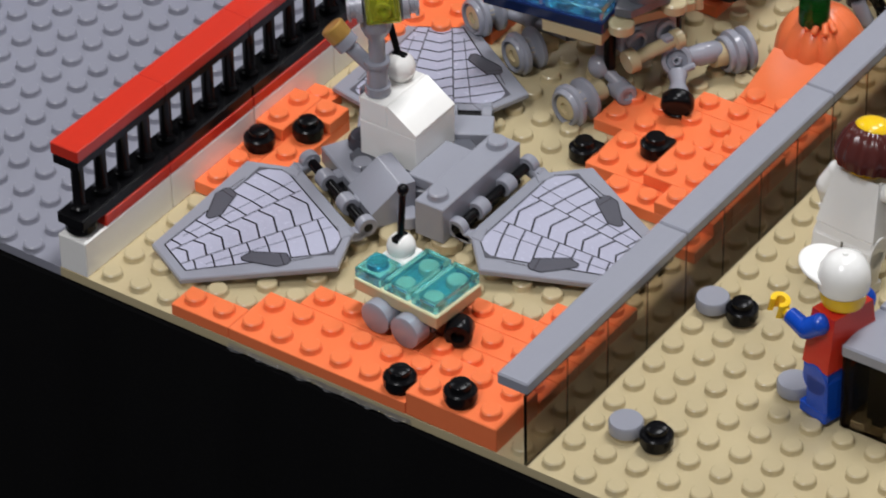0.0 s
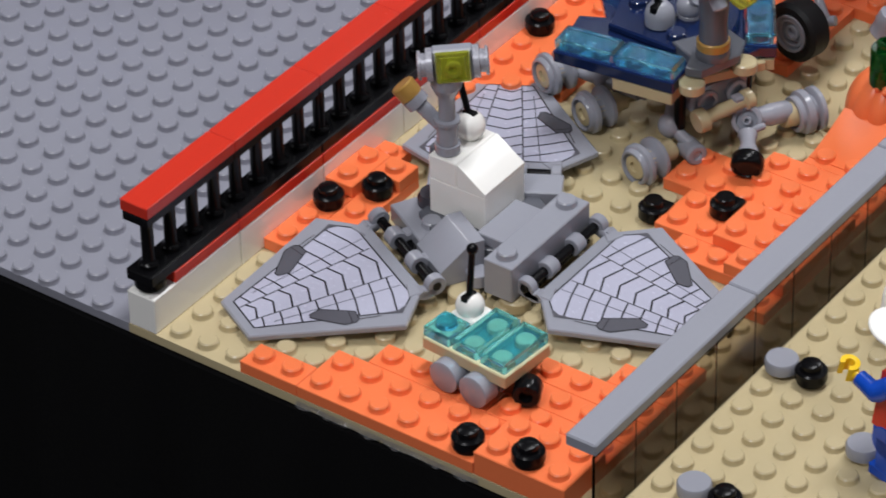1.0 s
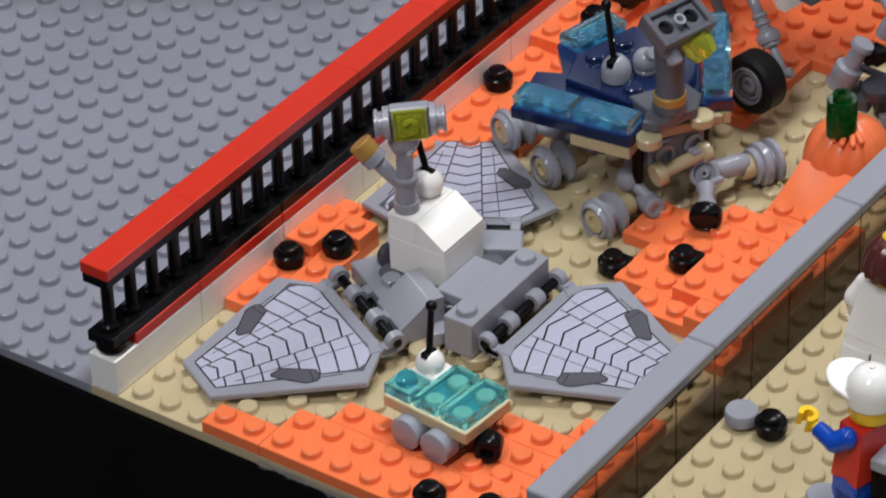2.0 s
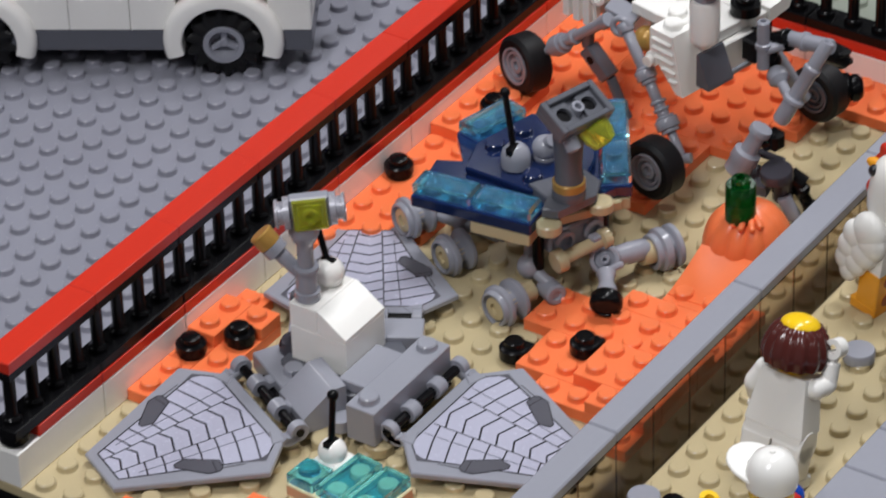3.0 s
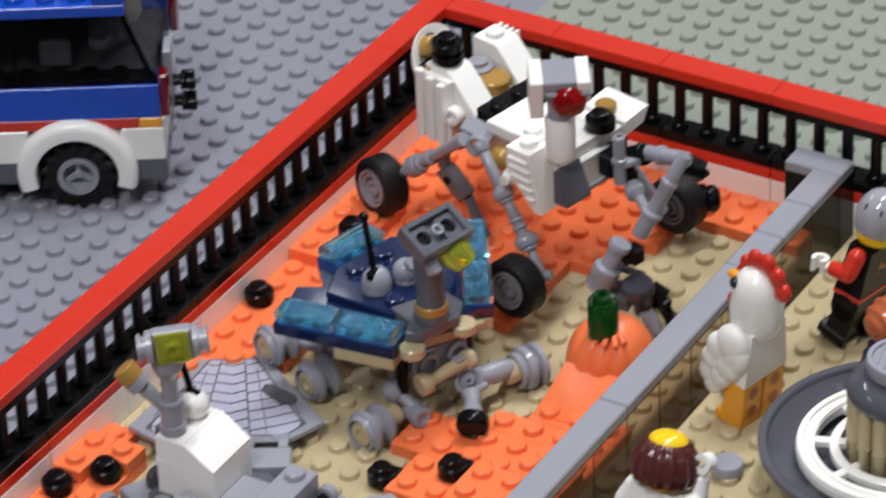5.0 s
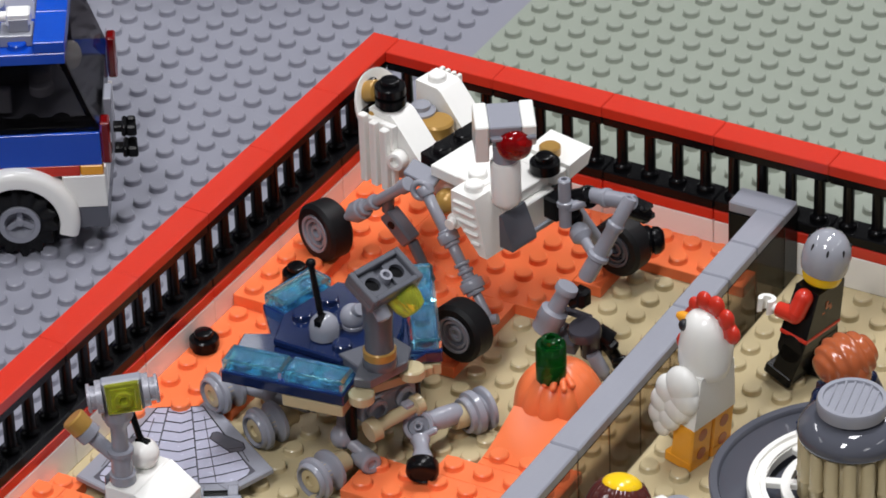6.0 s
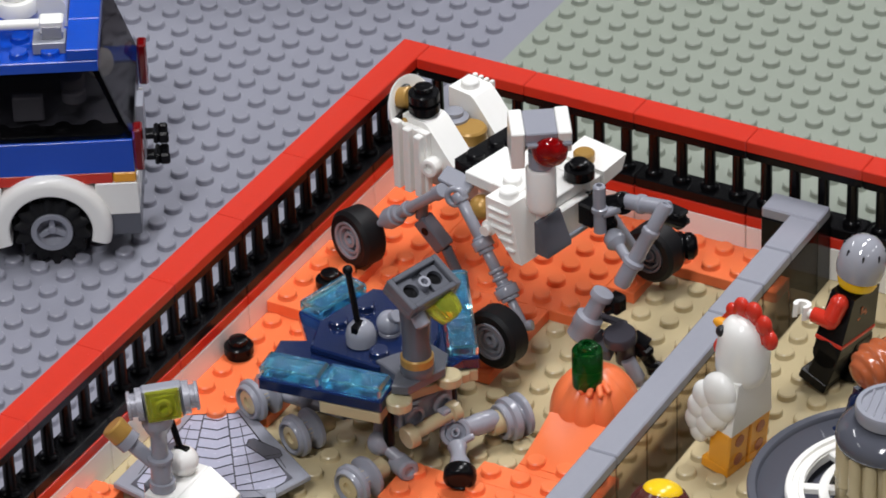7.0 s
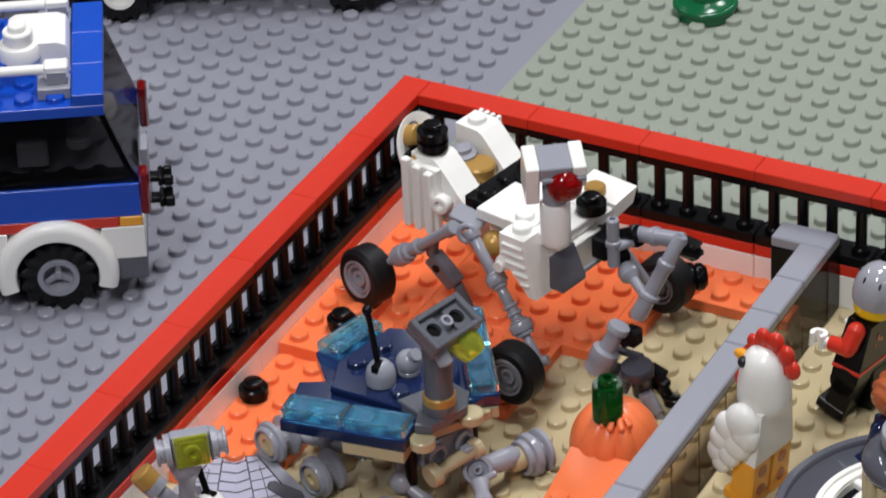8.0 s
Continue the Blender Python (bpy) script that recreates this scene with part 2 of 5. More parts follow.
# table top under the plates, with its cloth hanging down in front
table = thing("display_table", 0, 0, -0.3, "long display table under a black cloth", "table")
part("tabletop", Geo().box(-80, -0.1, -4, 80, 110, -0.06, c=0.05), CLOTH, table)
g = Geo()
n = 260
verts, faces = [], []
for i in range(n + 1):
    x = -80 + 160 * i / n
    d = 0.55 * math.sin(i * 0.61) + 0.35 * math.sin(i * 1.37 + 1)
    for k, z in enumerate((-0.06, -2.0, -30.0, -93.0)):
        verts.append((x, -0.14 - (0.02, 0.25, 1.2, 2.2)[k] * (1.0 + d), z))
for i in range(n):
    for k in range(3):
        faces.append((i * 4 + k, i * 4 + k + 1, i * 4 + k + 5, i * 4 + k + 4))
g.add(verts, faces)
part("tablecloth", g, CLOTH, table, "black cloth hanging to the floor")


def base_plate(name, x0, y0, nx, ny, material, label, clear=(), dx=0.0, dy=0.0):
    """A thin plate with studs; clear: rectangles where bricks cover the studs; dx, dy: how far its studs lie off the yard's grid."""
    x1, y1 = x0 + nx, y0 + ny
    g = Geo().box(x0 + 0.0005, y0 + 0.0005, -0.3, x1 - 0.0005, y1 - 0.0005, 0.0, c=0.002)
    for i in range(nx):
        for j in range(ny):
            x, y = x0 + i + 0.5 + dx, y0 + j + 0.5 + dy
            if x < x1 - 0.4 and y < y1 - 0.05 and not any(a < x < c and b < y < d for a, b, c, d in clear):
                g.stud(x, y, 0, 14)
    return tagged(part(name, g, material), label, "base plate", kind="structure")


base_plate("ground_tan", -1, 0, 32, 32, TAN, "tan studded base plate of the rover yard", [(-1, 0, 0, 32), (-1, 31, 31, 32)])
# the neighbouring plates do not lie quite in line with the yard's studs
base_plate("ground_grey", -33, 0, 32, 32, GREY_BASE, "light grey studded base plate beside the yard", (), 0.295, -0.21)
base_plate("ground_grey_far", -33, 32, 32, 32, GREY_BASE, "light grey studded base plate behind the yard", (), 0.25, -0.1)
base_plate("ground_green", -1, 32, 32, 32, GREEN_BASE, "pale grey-green studded base plate behind the yard", (), 0.08, -0.02)


def brick(g, x0, y0, z0, nx, ny, h, studs=True, gap=0.012, c=0.03, m=None):
    """A brick or plate with studs on its grid cells."""
    g.box(x0 + gap, y0 + gap, z0, x0 + nx - gap, y0 + ny - gap, z0 + h - 0.004, c, m)
    if studs:
        for i in range(nx):
            for j in range(ny):
                g.stud(x0 + i + 0.5, y0 + j + 0.5, z0 + h - 0.004, m=m)
    return g


# ---- the red-topped fence ----
def spindle_mesh():
    g = Geo()
    g.lathe([(0.3, 0.38), (0.3, 0.5), (0.22, 0.56), (0.19, 0.62), (0.19, 2.02), (0.23, 2.1)], 12)
    return g.mesh("spindle")


SPINDLE = spindle_mesh()


def fence_run(name, x, y, rz, pieces, label, first_gap):
    """A run of white bricks, red plates, black spindled fence panels and red tiles, along local y."""
    run = thing(name, x, y, 0, label, "fence", rz, kind="structure")
    for k in range(pieces):
        part("brick", brick(Geo(), 0, 4 * k, 0, 1, 4, BRICK, False), WHITE, run)
        a = 1 if (first_gap and k == 0) else 0
        part("plate", brick(Geo(), 0, 4 * k + a, BRICK, 1, 4 - a, PLATE, False), RED, run)
        g = Geo()
        g.box(0.03, 4 * k + 0.01, 1.6, 0.97, 4 * k + 3.99, 1.98, 0.04)
        g.box(0.05, 4 * k + 0.01, 3.68, 0.95, 4 * k + 3.99, 4.0, 0.04)
        panel = part("fence_panel", g, BLACK, run)
        for i in range(4):
            s = part("spindle", SPINDLE, BLACK, panel)
            s.location = (0.5 * U, (4 * k + i + 0.5) * U, 1.6 * U)
        part("tile", brick(Geo(), 0, 4 * k, 4.0, 1, 4, PLATE, False, 0.006, 0.03), RED, run)
    if first_gap:
        part("round_plate", Geo().lathe([(0.3, 1.2), (0.34, 1.22), (0.34, 1.35), (0.47, 1.37), (0.47, 1.58), (0.44, 1.6)], 20, pose(0.5, 0.5, 0)), BLACK, run)
    return run


fence_run("fence_left", -1, 0, 0, 8, "black spindled fence on white bricks with glossy red tiles on top", True)
fence_run("fence_back", 32, 31, 90, 8, "black spindled fence on white bricks with glossy red tiles on top", False)

# ---- the smoky glass wall ----
glass_wall = thing("glass_wall", 14, 0, 0, "low wall of smoky clear panels topped with light grey tiles", "wall", kind="structure")
for k in range(15):
    y = 2 * k
    g = Geo()
    g.box(0.88, y + 0.002, 0.0, 0.98, y + 1.998, 2.4, 0.005)
    part("panel", g, SMOKE, glass_wall)

for y0, y1 in ((0, 8), (8, 16), (16, 24), (24, 26), (26, 28), (28, 30)):
    part("tile", brick(Geo(), 0, y0, 2.4, 1, y1 - y0, PLATE, False, 0.015, 0.05), GREY, glass_wall)
part("tile", brick(Geo(), -1, 30, 2.4, 2, 1, PLATE, False, 0.015, 0.05), GREY, glass_wall)
part("pillar", brick(Geo(), -1, 30, 0, 2, 1, 2.4, False), BLACK, glass_wall)

# ---- orange rock terrain ----
terrain = thing("orange_terrain", 0, 0, 0, "rough ground of stacked orange plates", "terrain", kind="structure")
for x0, y0, nx, ny, lvl in (
        (3, 0, 2, 1, 0), (5, 0, 6, 2, 0), (6, 2, 4, 1, 0), (10, 2, 4, 1, 0), (8, 3, 6, 1, 0), (10, 4, 4, 1, 0), (12, 5, 2, 1, 0), (13, 6, 1, 1, 0),
        (0, 5, 1, 2, 0), (1, 6, 1, 4, 0), (0, 7, 1, 4, 0), (0, 8, 1, 2, 1), (1, 9, 1, 1, 1),
        (10, 11, 4, 1, 0), (13, 10, 1, 1, 0), (9, 12, 5, 2, 0), (8, 14, 6, 2, 0), (10, 16, 4, 1, 0), (11, 17, 3, 1, 0), (11, 12, 3, 2, 1), (12, 14, 2, 1, 1), (12, 11, 2, 1, 1),
        (0, 15, 2, 6, 0), (0, 14, 1, 1, 0), (2, 16, 1, 3, 0), (0, 21, 3, 10, 0), (0, 21, 2, 4, 1), (3, 21, 5, 4, 0), (3, 25, 6, 6, 0), (9, 29, 5, 2, 0), (9, 27, 1, 2, 0)):
    part("plate", brick(Geo(), x0, y0, lvl * PLATE, nx, ny, PLATE, True, 0.006, 0.022), ORANGE, terrain)

part("brick", brick(Geo(), 11, 0, 0, 3, 2, 2 * PLATE), ORANGE, terrain)


# ---- shapes shared by several things ----
def rounded(r, h, n=20, step=True):
    """A round one-stud plate with its narrow foot and a stud."""
    g = Geo()
    g.lathe([(r * 0.86, 0), (r * 0.86, h * 0.25), (r - 0.02, h * 0.28), (r, h * 0.32), (r, h - 0.05), (r - 0.05, h), (0.31, h), (0.3, h + 0.17), (0.26, h + 0.2)], n)
    return g


def wheel_parts(parent, cx, cy, cz, ax, r, w, tyre, rim, hub_r, holes=0):
    """A wheel with its tyre and rim; ax: the unit axis towards the outer face."""
    ax = Vector(ax).normalized()
    m = Matrix.Translation((cx, cy, cz)) @ ax.to_track_quat("Z", "Y").to_matrix().to_4x4()
    g = Geo()
    h = w / 2
    if holes:
        tread = Geo().lathe([(hub_r, -h), (r - 0.1, -h), (r, -h + 0.05), (r, -0.04), (r, 0.04), (r, h - 0.05), (r - 0.1, h), (hub_r + 0.05, h), (hub_r, h - 0.1), (hub_r, -h)], 56, None, False)
        for i, (x, y, z) in enumerate(tread.v):
            if x * x + y * y > (r - 0.12) ** 2 and ((i % 56) // 2 + (z > 0)) % 2:
                tread.v[i] = (x * 0.87, y * 0.87, z * 0.84)
        g.add(tread.v, tread.f, m)
    else:
        g.lathe([(hub_r, -h), (r - 0.12, -h), (r, -h + 0.12), (r, h - 0.12), (r - 0.12, h), (hub_r + 0.05, h), (hub_r, h - 0.1), (hub_r, -h)], 28, m, False)
    t = part("wheel", g, tyre, parent, "black rubber tyre")
    g = Geo()
    if holes:
        g.lathe([(0, h - 0.42), (hub_r * 0.5, h - 0.42), (hub_r * 0.66, h - 0.3), (hub_r * 0.74, h + 0.02), (hub_r * 0.98, h + 0.04), (hub_r + 0.01, h), (hub_r + 0.01, -h)], 30, m)
        for i in range(holes):
            g.box(0.0, -0.1, h - 0.44, hub_r * 0.72, 0.1, h - 0.16, 0.03, m @ pose(0, 0, 0, 0, 0, 90 + 120 * i))
        g.cyl(0, 0, h - 0.44, h - 0.12, hub_r * 0.22, 16, 0.03, m)
    else:
        g.lathe([(0, h - 0.2), (0.14, h - 0.2), (0.16, h - 0.06), (hub_r * 0.42, h - 0.06), (hub_r * 0.46, h - 0.18), (hub_r * 0.6, h - 0.2), (hub_r * 0.64, h - 0.04), (hub_r * 0.78, h - 0.04), (hub_r * 0.82, h - 0.14), (hub_r * 0.88, h + 0.02), (hub_r + 0.01, h + 0.03), (hub_r + 0.01, -h)], 24, m)
    part("rim", g, rim, t, "light grey plastic rim")
    return t


def stepped(*runs):
    """A crisp turned profile from runs (radius, start, end), with small chamfers."""
    out = []
    for r, a, b in runs:
        out += [(r - 0.02, a), (r, a + 0.006), (r, b - 0.006), (r - 0.02, b)]
    return out


def many(name, pieces, label, category, x=0, y=0, z=0, rz=0.0, group="", lean=0.0, tip=0.0):
    """One mesh in several colours, for a toy figure. pieces: (Geo, material) pairs."""
    full, idx, mats = Geo(), [], []
    for geo, mat in pieces:
        k = len(full.f)
        full.add(geo.v, geo.f)
        if mat not in mats:
            mats.append(mat)
        idx += [mats.index(mat)] * (len(full.f) - k)
    me = full.mesh(name)
    for mat in mats:
        me.materials.append(mat)
    me.polygons.foreach_set("material_index", idx)
    ob = new(name, me)
    ob.matrix_world = pose(x * U, y * U, z * U, tip, lean, rz) @ Matrix.Diagonal((1, 1, 1.07, 1))
    return tagged(ob, label, category, group)


def strip(g, p, q, w, z):
    """A thin printed line from p to q, raised by a hair."""
    p, q = Vector(p), Vector(q)
    d = (q - p).normalized()
    o = Vector((-d.y, d.x)) * w / 2
    g.add([(*(p - o), z), (*(q - o), z), (*(q + o), z), (*(p + o), z)], [(0, 1, 2, 3)])


# ---- black and grey round stones ----
STONE = rounded(0.47, 0.46).mesh("stone")
notch = [(0.46 * math.cos(radians(a)), 0.46 * math.sin(radians(a))) for a in range(90, 361, 15)] + [(0.44, 0.44)]
CORNER_STONE = Geo().prism(notch, 0.0, 0.44, 0.05).stud(0, 0, 0.44).mesh("corner_stone")
for x, y, z in ((10.5, 0.5, 0.4), (12.5, 0.5, 0.8), (0.6, 7.4, 0.4), (1.5, 8.6, 0.4), (8.6, 12.6, 0.06), (10.5, 13.5, 0.4), (0.5, 18.5, 0.4), (1.5, 22.5, 0.8)):
    ob = part("stone", CORNER_STONE if (x, y) in ((8.6, 12.6), (10.5, 13.5)) else STONE, BLACK)
    ob.location = (x * U, y * U, z * U)
    tagged(ob, "round black plastic stone set on the orange ground", "stone", "black stones")
for x, y in ((17.45, 2.55), (16.5, 8.5)):
    ob = part("stone", STONE, BLACK)
    ob.location = (x * U, y * U, 0.1 * U)
    tagged(ob, "round black plastic stone on the tan plate", "stone", "black stones")
DISC = Geo().lathe([(0.42, 0), (0.48, 0.04), (0.49, 0.34), (0.45, 0.4)], 24).mesh("round_tile")
for x, y in ((16.45, 2.6), (15.55, 8.5), (19.35, 6.55), (17.35, 17.7)):
    ob = part("round_tile", DISC, GREY)
    ob.location = (x * U, y * U, 0.12 * U)
    tagged(ob, "round light grey tile on the tan plate", "tile", "grey round tiles")

# ---- pumpkin with its slope ----
slope = thing("orange_slope", 11, 17.3, 0.4, "smooth orange curved slope leading up to the pumpkin", "slope")
g = Geo()
verts, faces = [], []
ns = 12
for i in range(ns + 1):
    t = i / ns
    top = 0.03 + 0.62 * t ** 1.35
    verts += [(0.02, 2.0 * t, 0), (2.3, 2.0 * t, 0), (2.3, 2.0 * t, top), (0.06, 2.0 * t, top), (0.02, 2.0 * t, top - 0.03)]
for i in range(ns):
    for j in range(5):
        k = (j + 1) % 5
        faces.append((5 * i + j, 5 * i + k, 5 * i + 5 + k, 5 * i + 5 + j))
faces += [(0, 4, 3, 2, 1), tuple(5 * ns + i for i in range(5))]
g.add(verts, [f[::-1] for f in faces])
part("curved_slope", g, ORANGE, slope)

pumpkin = thing("pumpkin", 11.98, 20.45, 0.4, "ribbed orange plastic pumpkin with a clear green stem", "pumpkin")
g = Geo()
verts, faces = [], []
na, nz = 96, 18
for k in range(nz + 1):
    t = math.sin(0.5 * math.pi * k / nz)
    r0 = 1.42 * (max(0.0, 1 - (0.985 * t) ** 2.4)) ** 0.46
    for i in range(na):
        a = 2 * math.pi * i / na
        front = max(0.0, math.cos(a + 1.0)) ** 1.5
        lobe = abs(math.sin(a * 6 + 0.4)) ** 0.7
        rib = 1 - (0.03 + 0.07 * front) * (1 - lobe) * min(1.0, 2.4 * t + 0.1)
        lift = 0.16 * max(0.0, math.cos(a - 0.4)) * (1 - r0 / 1.42)
        verts.append((r0 * rib * math.cos(a), r0 * rib * math.sin(a), 1.72 * t + lift))
for k in range(nz):
    for i in range(na):
        j = (i + 1) % na
        faces.append((k * na + i, k * na + j, k * na + na + j, k * na + na + i))
faces += [tuple(range(na))[::-1], tuple(range(nz * na, nz * na + na))]
g.add(verts, faces)
# strands that run down from the stem
for a, e in ((-100, 1.0), (-78, 1.12), (-54, 1.15), (-32, 1.0)):
    c, s_ = math.cos(radians(a)), math.sin(radians(a))
    p = [(0.35, 1.8), (0.56, 1.78), (0.72, 1.68)]
    for (r0, z0), (r1, z1) in zip(p, p[1:]):
        g.rod((r0 * c * e + 0.12, r0 * s_ * e - 0.16, z0 - 0.16), (r1 * c * e + 0.12, r1 * s_ * e - 0.16, z1 - 0.16), 0.11, 12, 0.1, 0.005)
        g.ball(r1 * c * e + 0.12, r1 * s_ * e - 0.16, z1 - 0.16, 0.105, 12, 8)
part("body", g, ORANGE, pumpkin)
stem = Geo().lathe([(0.42, 1.4), (0.47, 1.45), (0.47, 2.66), (0.44, 2.7), (0.3, 2.7), (0.29, 2.88), (0.24, 2.9), (0.14, 2.9), (0.12, 2.76), (0, 2.76)], 24, pose(0.0, -0.47, 0.1))
part("stem", stem, CGREEN, pumpkin, "clear green round stem")

# ---- lander with three opened petals ----
lander = thing("lander", 5.4, 8.7, 0, "grey and white toy space lander with three opened printed petals", "lander")
ring6 = [(2.0 * math.cos(radians(a)), 2.0 * math.sin(radians(a))) for a in range(30, 390, 60)]
part("base_plate", Geo().prism([(2.35 * p[0] / 2, 2.35 * p[1] / 2) for p in ring6], 0.02, 0.42), TAN, lander, "tan plate under the lander")
part("deck", Geo().prism(ring6, 0.42, 1.2), DGREY, lander, "dark grey inner deck")
g = brick(Geo(), 1.45, -2.3, 0.42, 1, 4, 1.2, False)
g.stud(1.95, -1.8, 1.62).stud(1.95, 1.2, 1.62)
part("side_brick", g, GREY, lander)
part("side_plate", brick(Geo(), 0.5, -1.3, 1.2, 1, 2, 0.36, False), GREY, lander)
# sloped brick towards the second petal, with a round knob beside it
g = Geo()
m = pose(0, 0, 0, 0, 0, 241)
w0, w1 = 0.06, 1.66
sec = [(0.9, 0.42), (2.3, 0.42), (2.3, 0.92), (2.24, 0.98), (1.36, 1.64), (1.3, 1.66), (0.9, 1.66)]
n = len(sec)
g.add([(x, w0, z) for x, z in sec] + [(x, w1, z) for x, z in sec], [tuple(range(n)), tuple(range(2 * n - 1, n - 1, -1))] + [(i, i + n, (i + 1) % n + n, (i + 1) % n) for i in range(n)], m)
part("slope_brick", g, GREY, lander)
g = Geo()
g.box(0.8, -2.0, 0.42, 2.2, 0.04, 1.0, 0.04, m)
g.stud(1.55, -0.5, 1.0, m=m)
part("side_plate", g, GREY, lander)
part("knob", Geo().lathe([(0.4, 0), (0.5, 0.05), (0.5, 0.3), (0.42, 0.46), (0.2, 0.52)], 22, m @ pose(1.0, -1.5, 0.9)), DARK_METAL, lander, "dark pearl grey knob")
part("knob_bar", Geo().rod(m @ Vector((1.15, -1.1, 1.15)), m @ Vector((0.9, -0.1, 1.3)), 0.1), BLACK, lander)
for px, py in ((0.9, -2.5), (2.3, -1.9), (-1.9, -0.6)):
    part("foot_plate", Geo().lathe([(0.4, 0.02), (0.46, 0.06), (0.46, 0.36), (0.42, 0.4)], 20, pose(px, py, 0)), TAN, lander)
part("hub_stud", Geo().cyl(1.05, -2.0, 0.42, 0.85, 0.34), GREY, lander)
m = pose(0, 0, 0, 0, 0, 120)
part("rear_brick", brick(Geo(), 0.9, -2.1, 0.42, 1, 4, 0.95, False, m=m), GREY, lander)


def petal(angle, reach, tilt):
    """A hinged, printed petal; local x runs outwards from its hinge."""
    m = pose(0, 0, 0, 0, 0, angle) @ pose(reach, 0, 0.66, 0, tilt, 0)
    outline = [(0.36, -1.72), (1.5, -2.94), (5.5, -0.95), (5.5, 0.95), (1.5, 2.94), (0.36, 1.72)]
    g = Geo().prism(outline, -0.11, 0.1, 0.04, m)
    for s in (-1, 1):
        g.rod(m @ Vector((0.0, s * 1.66, 0.16)), m @ Vector((0, s * 1.96, 0.16)), 0.3, 20)
        g.arch(0.14, 0.42, 170, 330, -0.16, 0.16, 12, m @ pose(0.3, s * 1.8, 0.26, 0, 0, 0))
        arm = [(0.12, 1.62), (0.3, 1.6), (0.7, 1.3), (0.9, 1.9), (0.5, 1.96), (0.12, 1.96)]
        g.prism([(x, s * y) for x, y in (arm if s > 0 else arm[::-1])], -0.12, 0.14, 0.05, m)
    p = part("petal", g, GREY, lander, "grey petal printed with a silver web")
    part("hinge_bar", Geo().rod(m @ Vector((0, -1.97, 0.16)), m @ Vector((0, 1.97, 0.16)), 0.15), BLACK, p, "black hinge bar")
    part("hinge_bar", Geo().box(-0.5, -1.3, -0.16, 0.1, 1.3, -0.02, 0.03, m), BLACK, p, "black hinge plate")
    for y in (-0.72, 0.62):
        g = Geo().box(-0.8, y - 0.2, 0.0, 0.02, y + 0.2, 0.26, 0.05, m)
        g.rod(m @ Vector((0, y - 0.22, 0.16)), m @ Vector((0, y + 0.22, 0.16)), 0.29, 16)
        part("hinge_clip", g, GREY, p)
    z = 0.104
    def edge(x):
        return 1.82 + (x - 0.76) * 0.96 if x < 1.3 else 2.34 - (x - 1.3) * 0.42
    def band(x):
        return 0.72 - (x - 1.1) * 0.09
    rim = [(0.76, -1.82), (1.3, -2.34), (5.2, -0.7), (5.2, 0.7), (1.3, 2.34), (0.76, 1.82)]
    g = Geo().add([(*q, z) for q in rim], [(0, 1, 2, 3, 4, 5)], m)
    part("silver_print", g, PRINT, p, "silver printed field")
    ink, soft = Geo(), Geo()
    z = 0.109
    for a, b in zip(rim, rim[1:] + rim[:1]):
        strip(ink, a, b, 0.045, z)
    for s in (-1, 1):
        strip(soft, (0.82, s * band(0.82)), (5.18, s * band(5.18)), 0.045, z)
        strip(soft, (0.82, s * 1.26), (4.6, s * 0.76), 0.03, z)
    for i in range(8):
        x = 1.2 + 0.54 * i
        k = x - 0.26 + 0.01 * i
        strip(ink, (x, -band(x)), (k, -0.08), 0.058, z)
        strip(ink, (k, -0.08), (x - 0.03, band(x)), 0.058, z)
        for s, lean in ((-1, 0.34), (1, 0.26)):
            x0 = x - 0.17
            y0 = band(x0)
            x1 = x0
            for _ in range(6):
                x1 = x0 + lean * max(0.0, edge(x1) - y0)
            xm, ym = x0 + 0.38 * (x1 - x0), y0 + 0.45 * (edge(x1) - y0)
            strip(ink, (x0, s * y0), (xm, s * ym), 0.05, z)
            strip(ink, (xm, s * ym), (x1, s * (edge(x1) - 0.02)), 0.05, z)
    for s in (-1, 1):
        body = [(2.45, 1.62), (2.5, 1.98), (2.64, 2.07), (2.96, 2.0), (3.66, 1.2), (3.62, 1.05), (3.28, 0.98)]
        tail = [(1.06, 2.14), (1.34, 2.42), (2.0, 2.07), (1.4, 2.24)]
        for poly in (body, tail):
            pts = [(x, s * y, z + 0.006) for x, y in poly]
            soft.add(pts if s < 0 else pts[::-1], [tuple(range(len(pts)))])
        for a, b in zip(body, body[1:] + body[:1]):
            strip(ink, (a[0], s * a[1]), (b[0], s * b[1]), 0.03, z + 0.01)
        strip(ink, (2.62, s * 1.52), (2.74, s * 2.05), 0.025, z + 0.01)
        strip(ink, (1.9, s * 2.2), (2.52, s * 1.98), 0.025, z + 0.004)
    ink.v = [tuple(m @ Vector(q)) for q in ink.v]
    soft.v = [tuple(m @ Vector(q)) for q in soft.v]
    part("web_print", ink, INK, p, "black printed web lines")
    part("dark_print", soft, INK_GREY, p, "dark grey printed shapes")


for angle, reach, tilt in ((0, 2.62, 4.0), (242.5, 2.62, 4.2), (120, 2.62, 4.0)):
    petal(angle, reach, tilt)

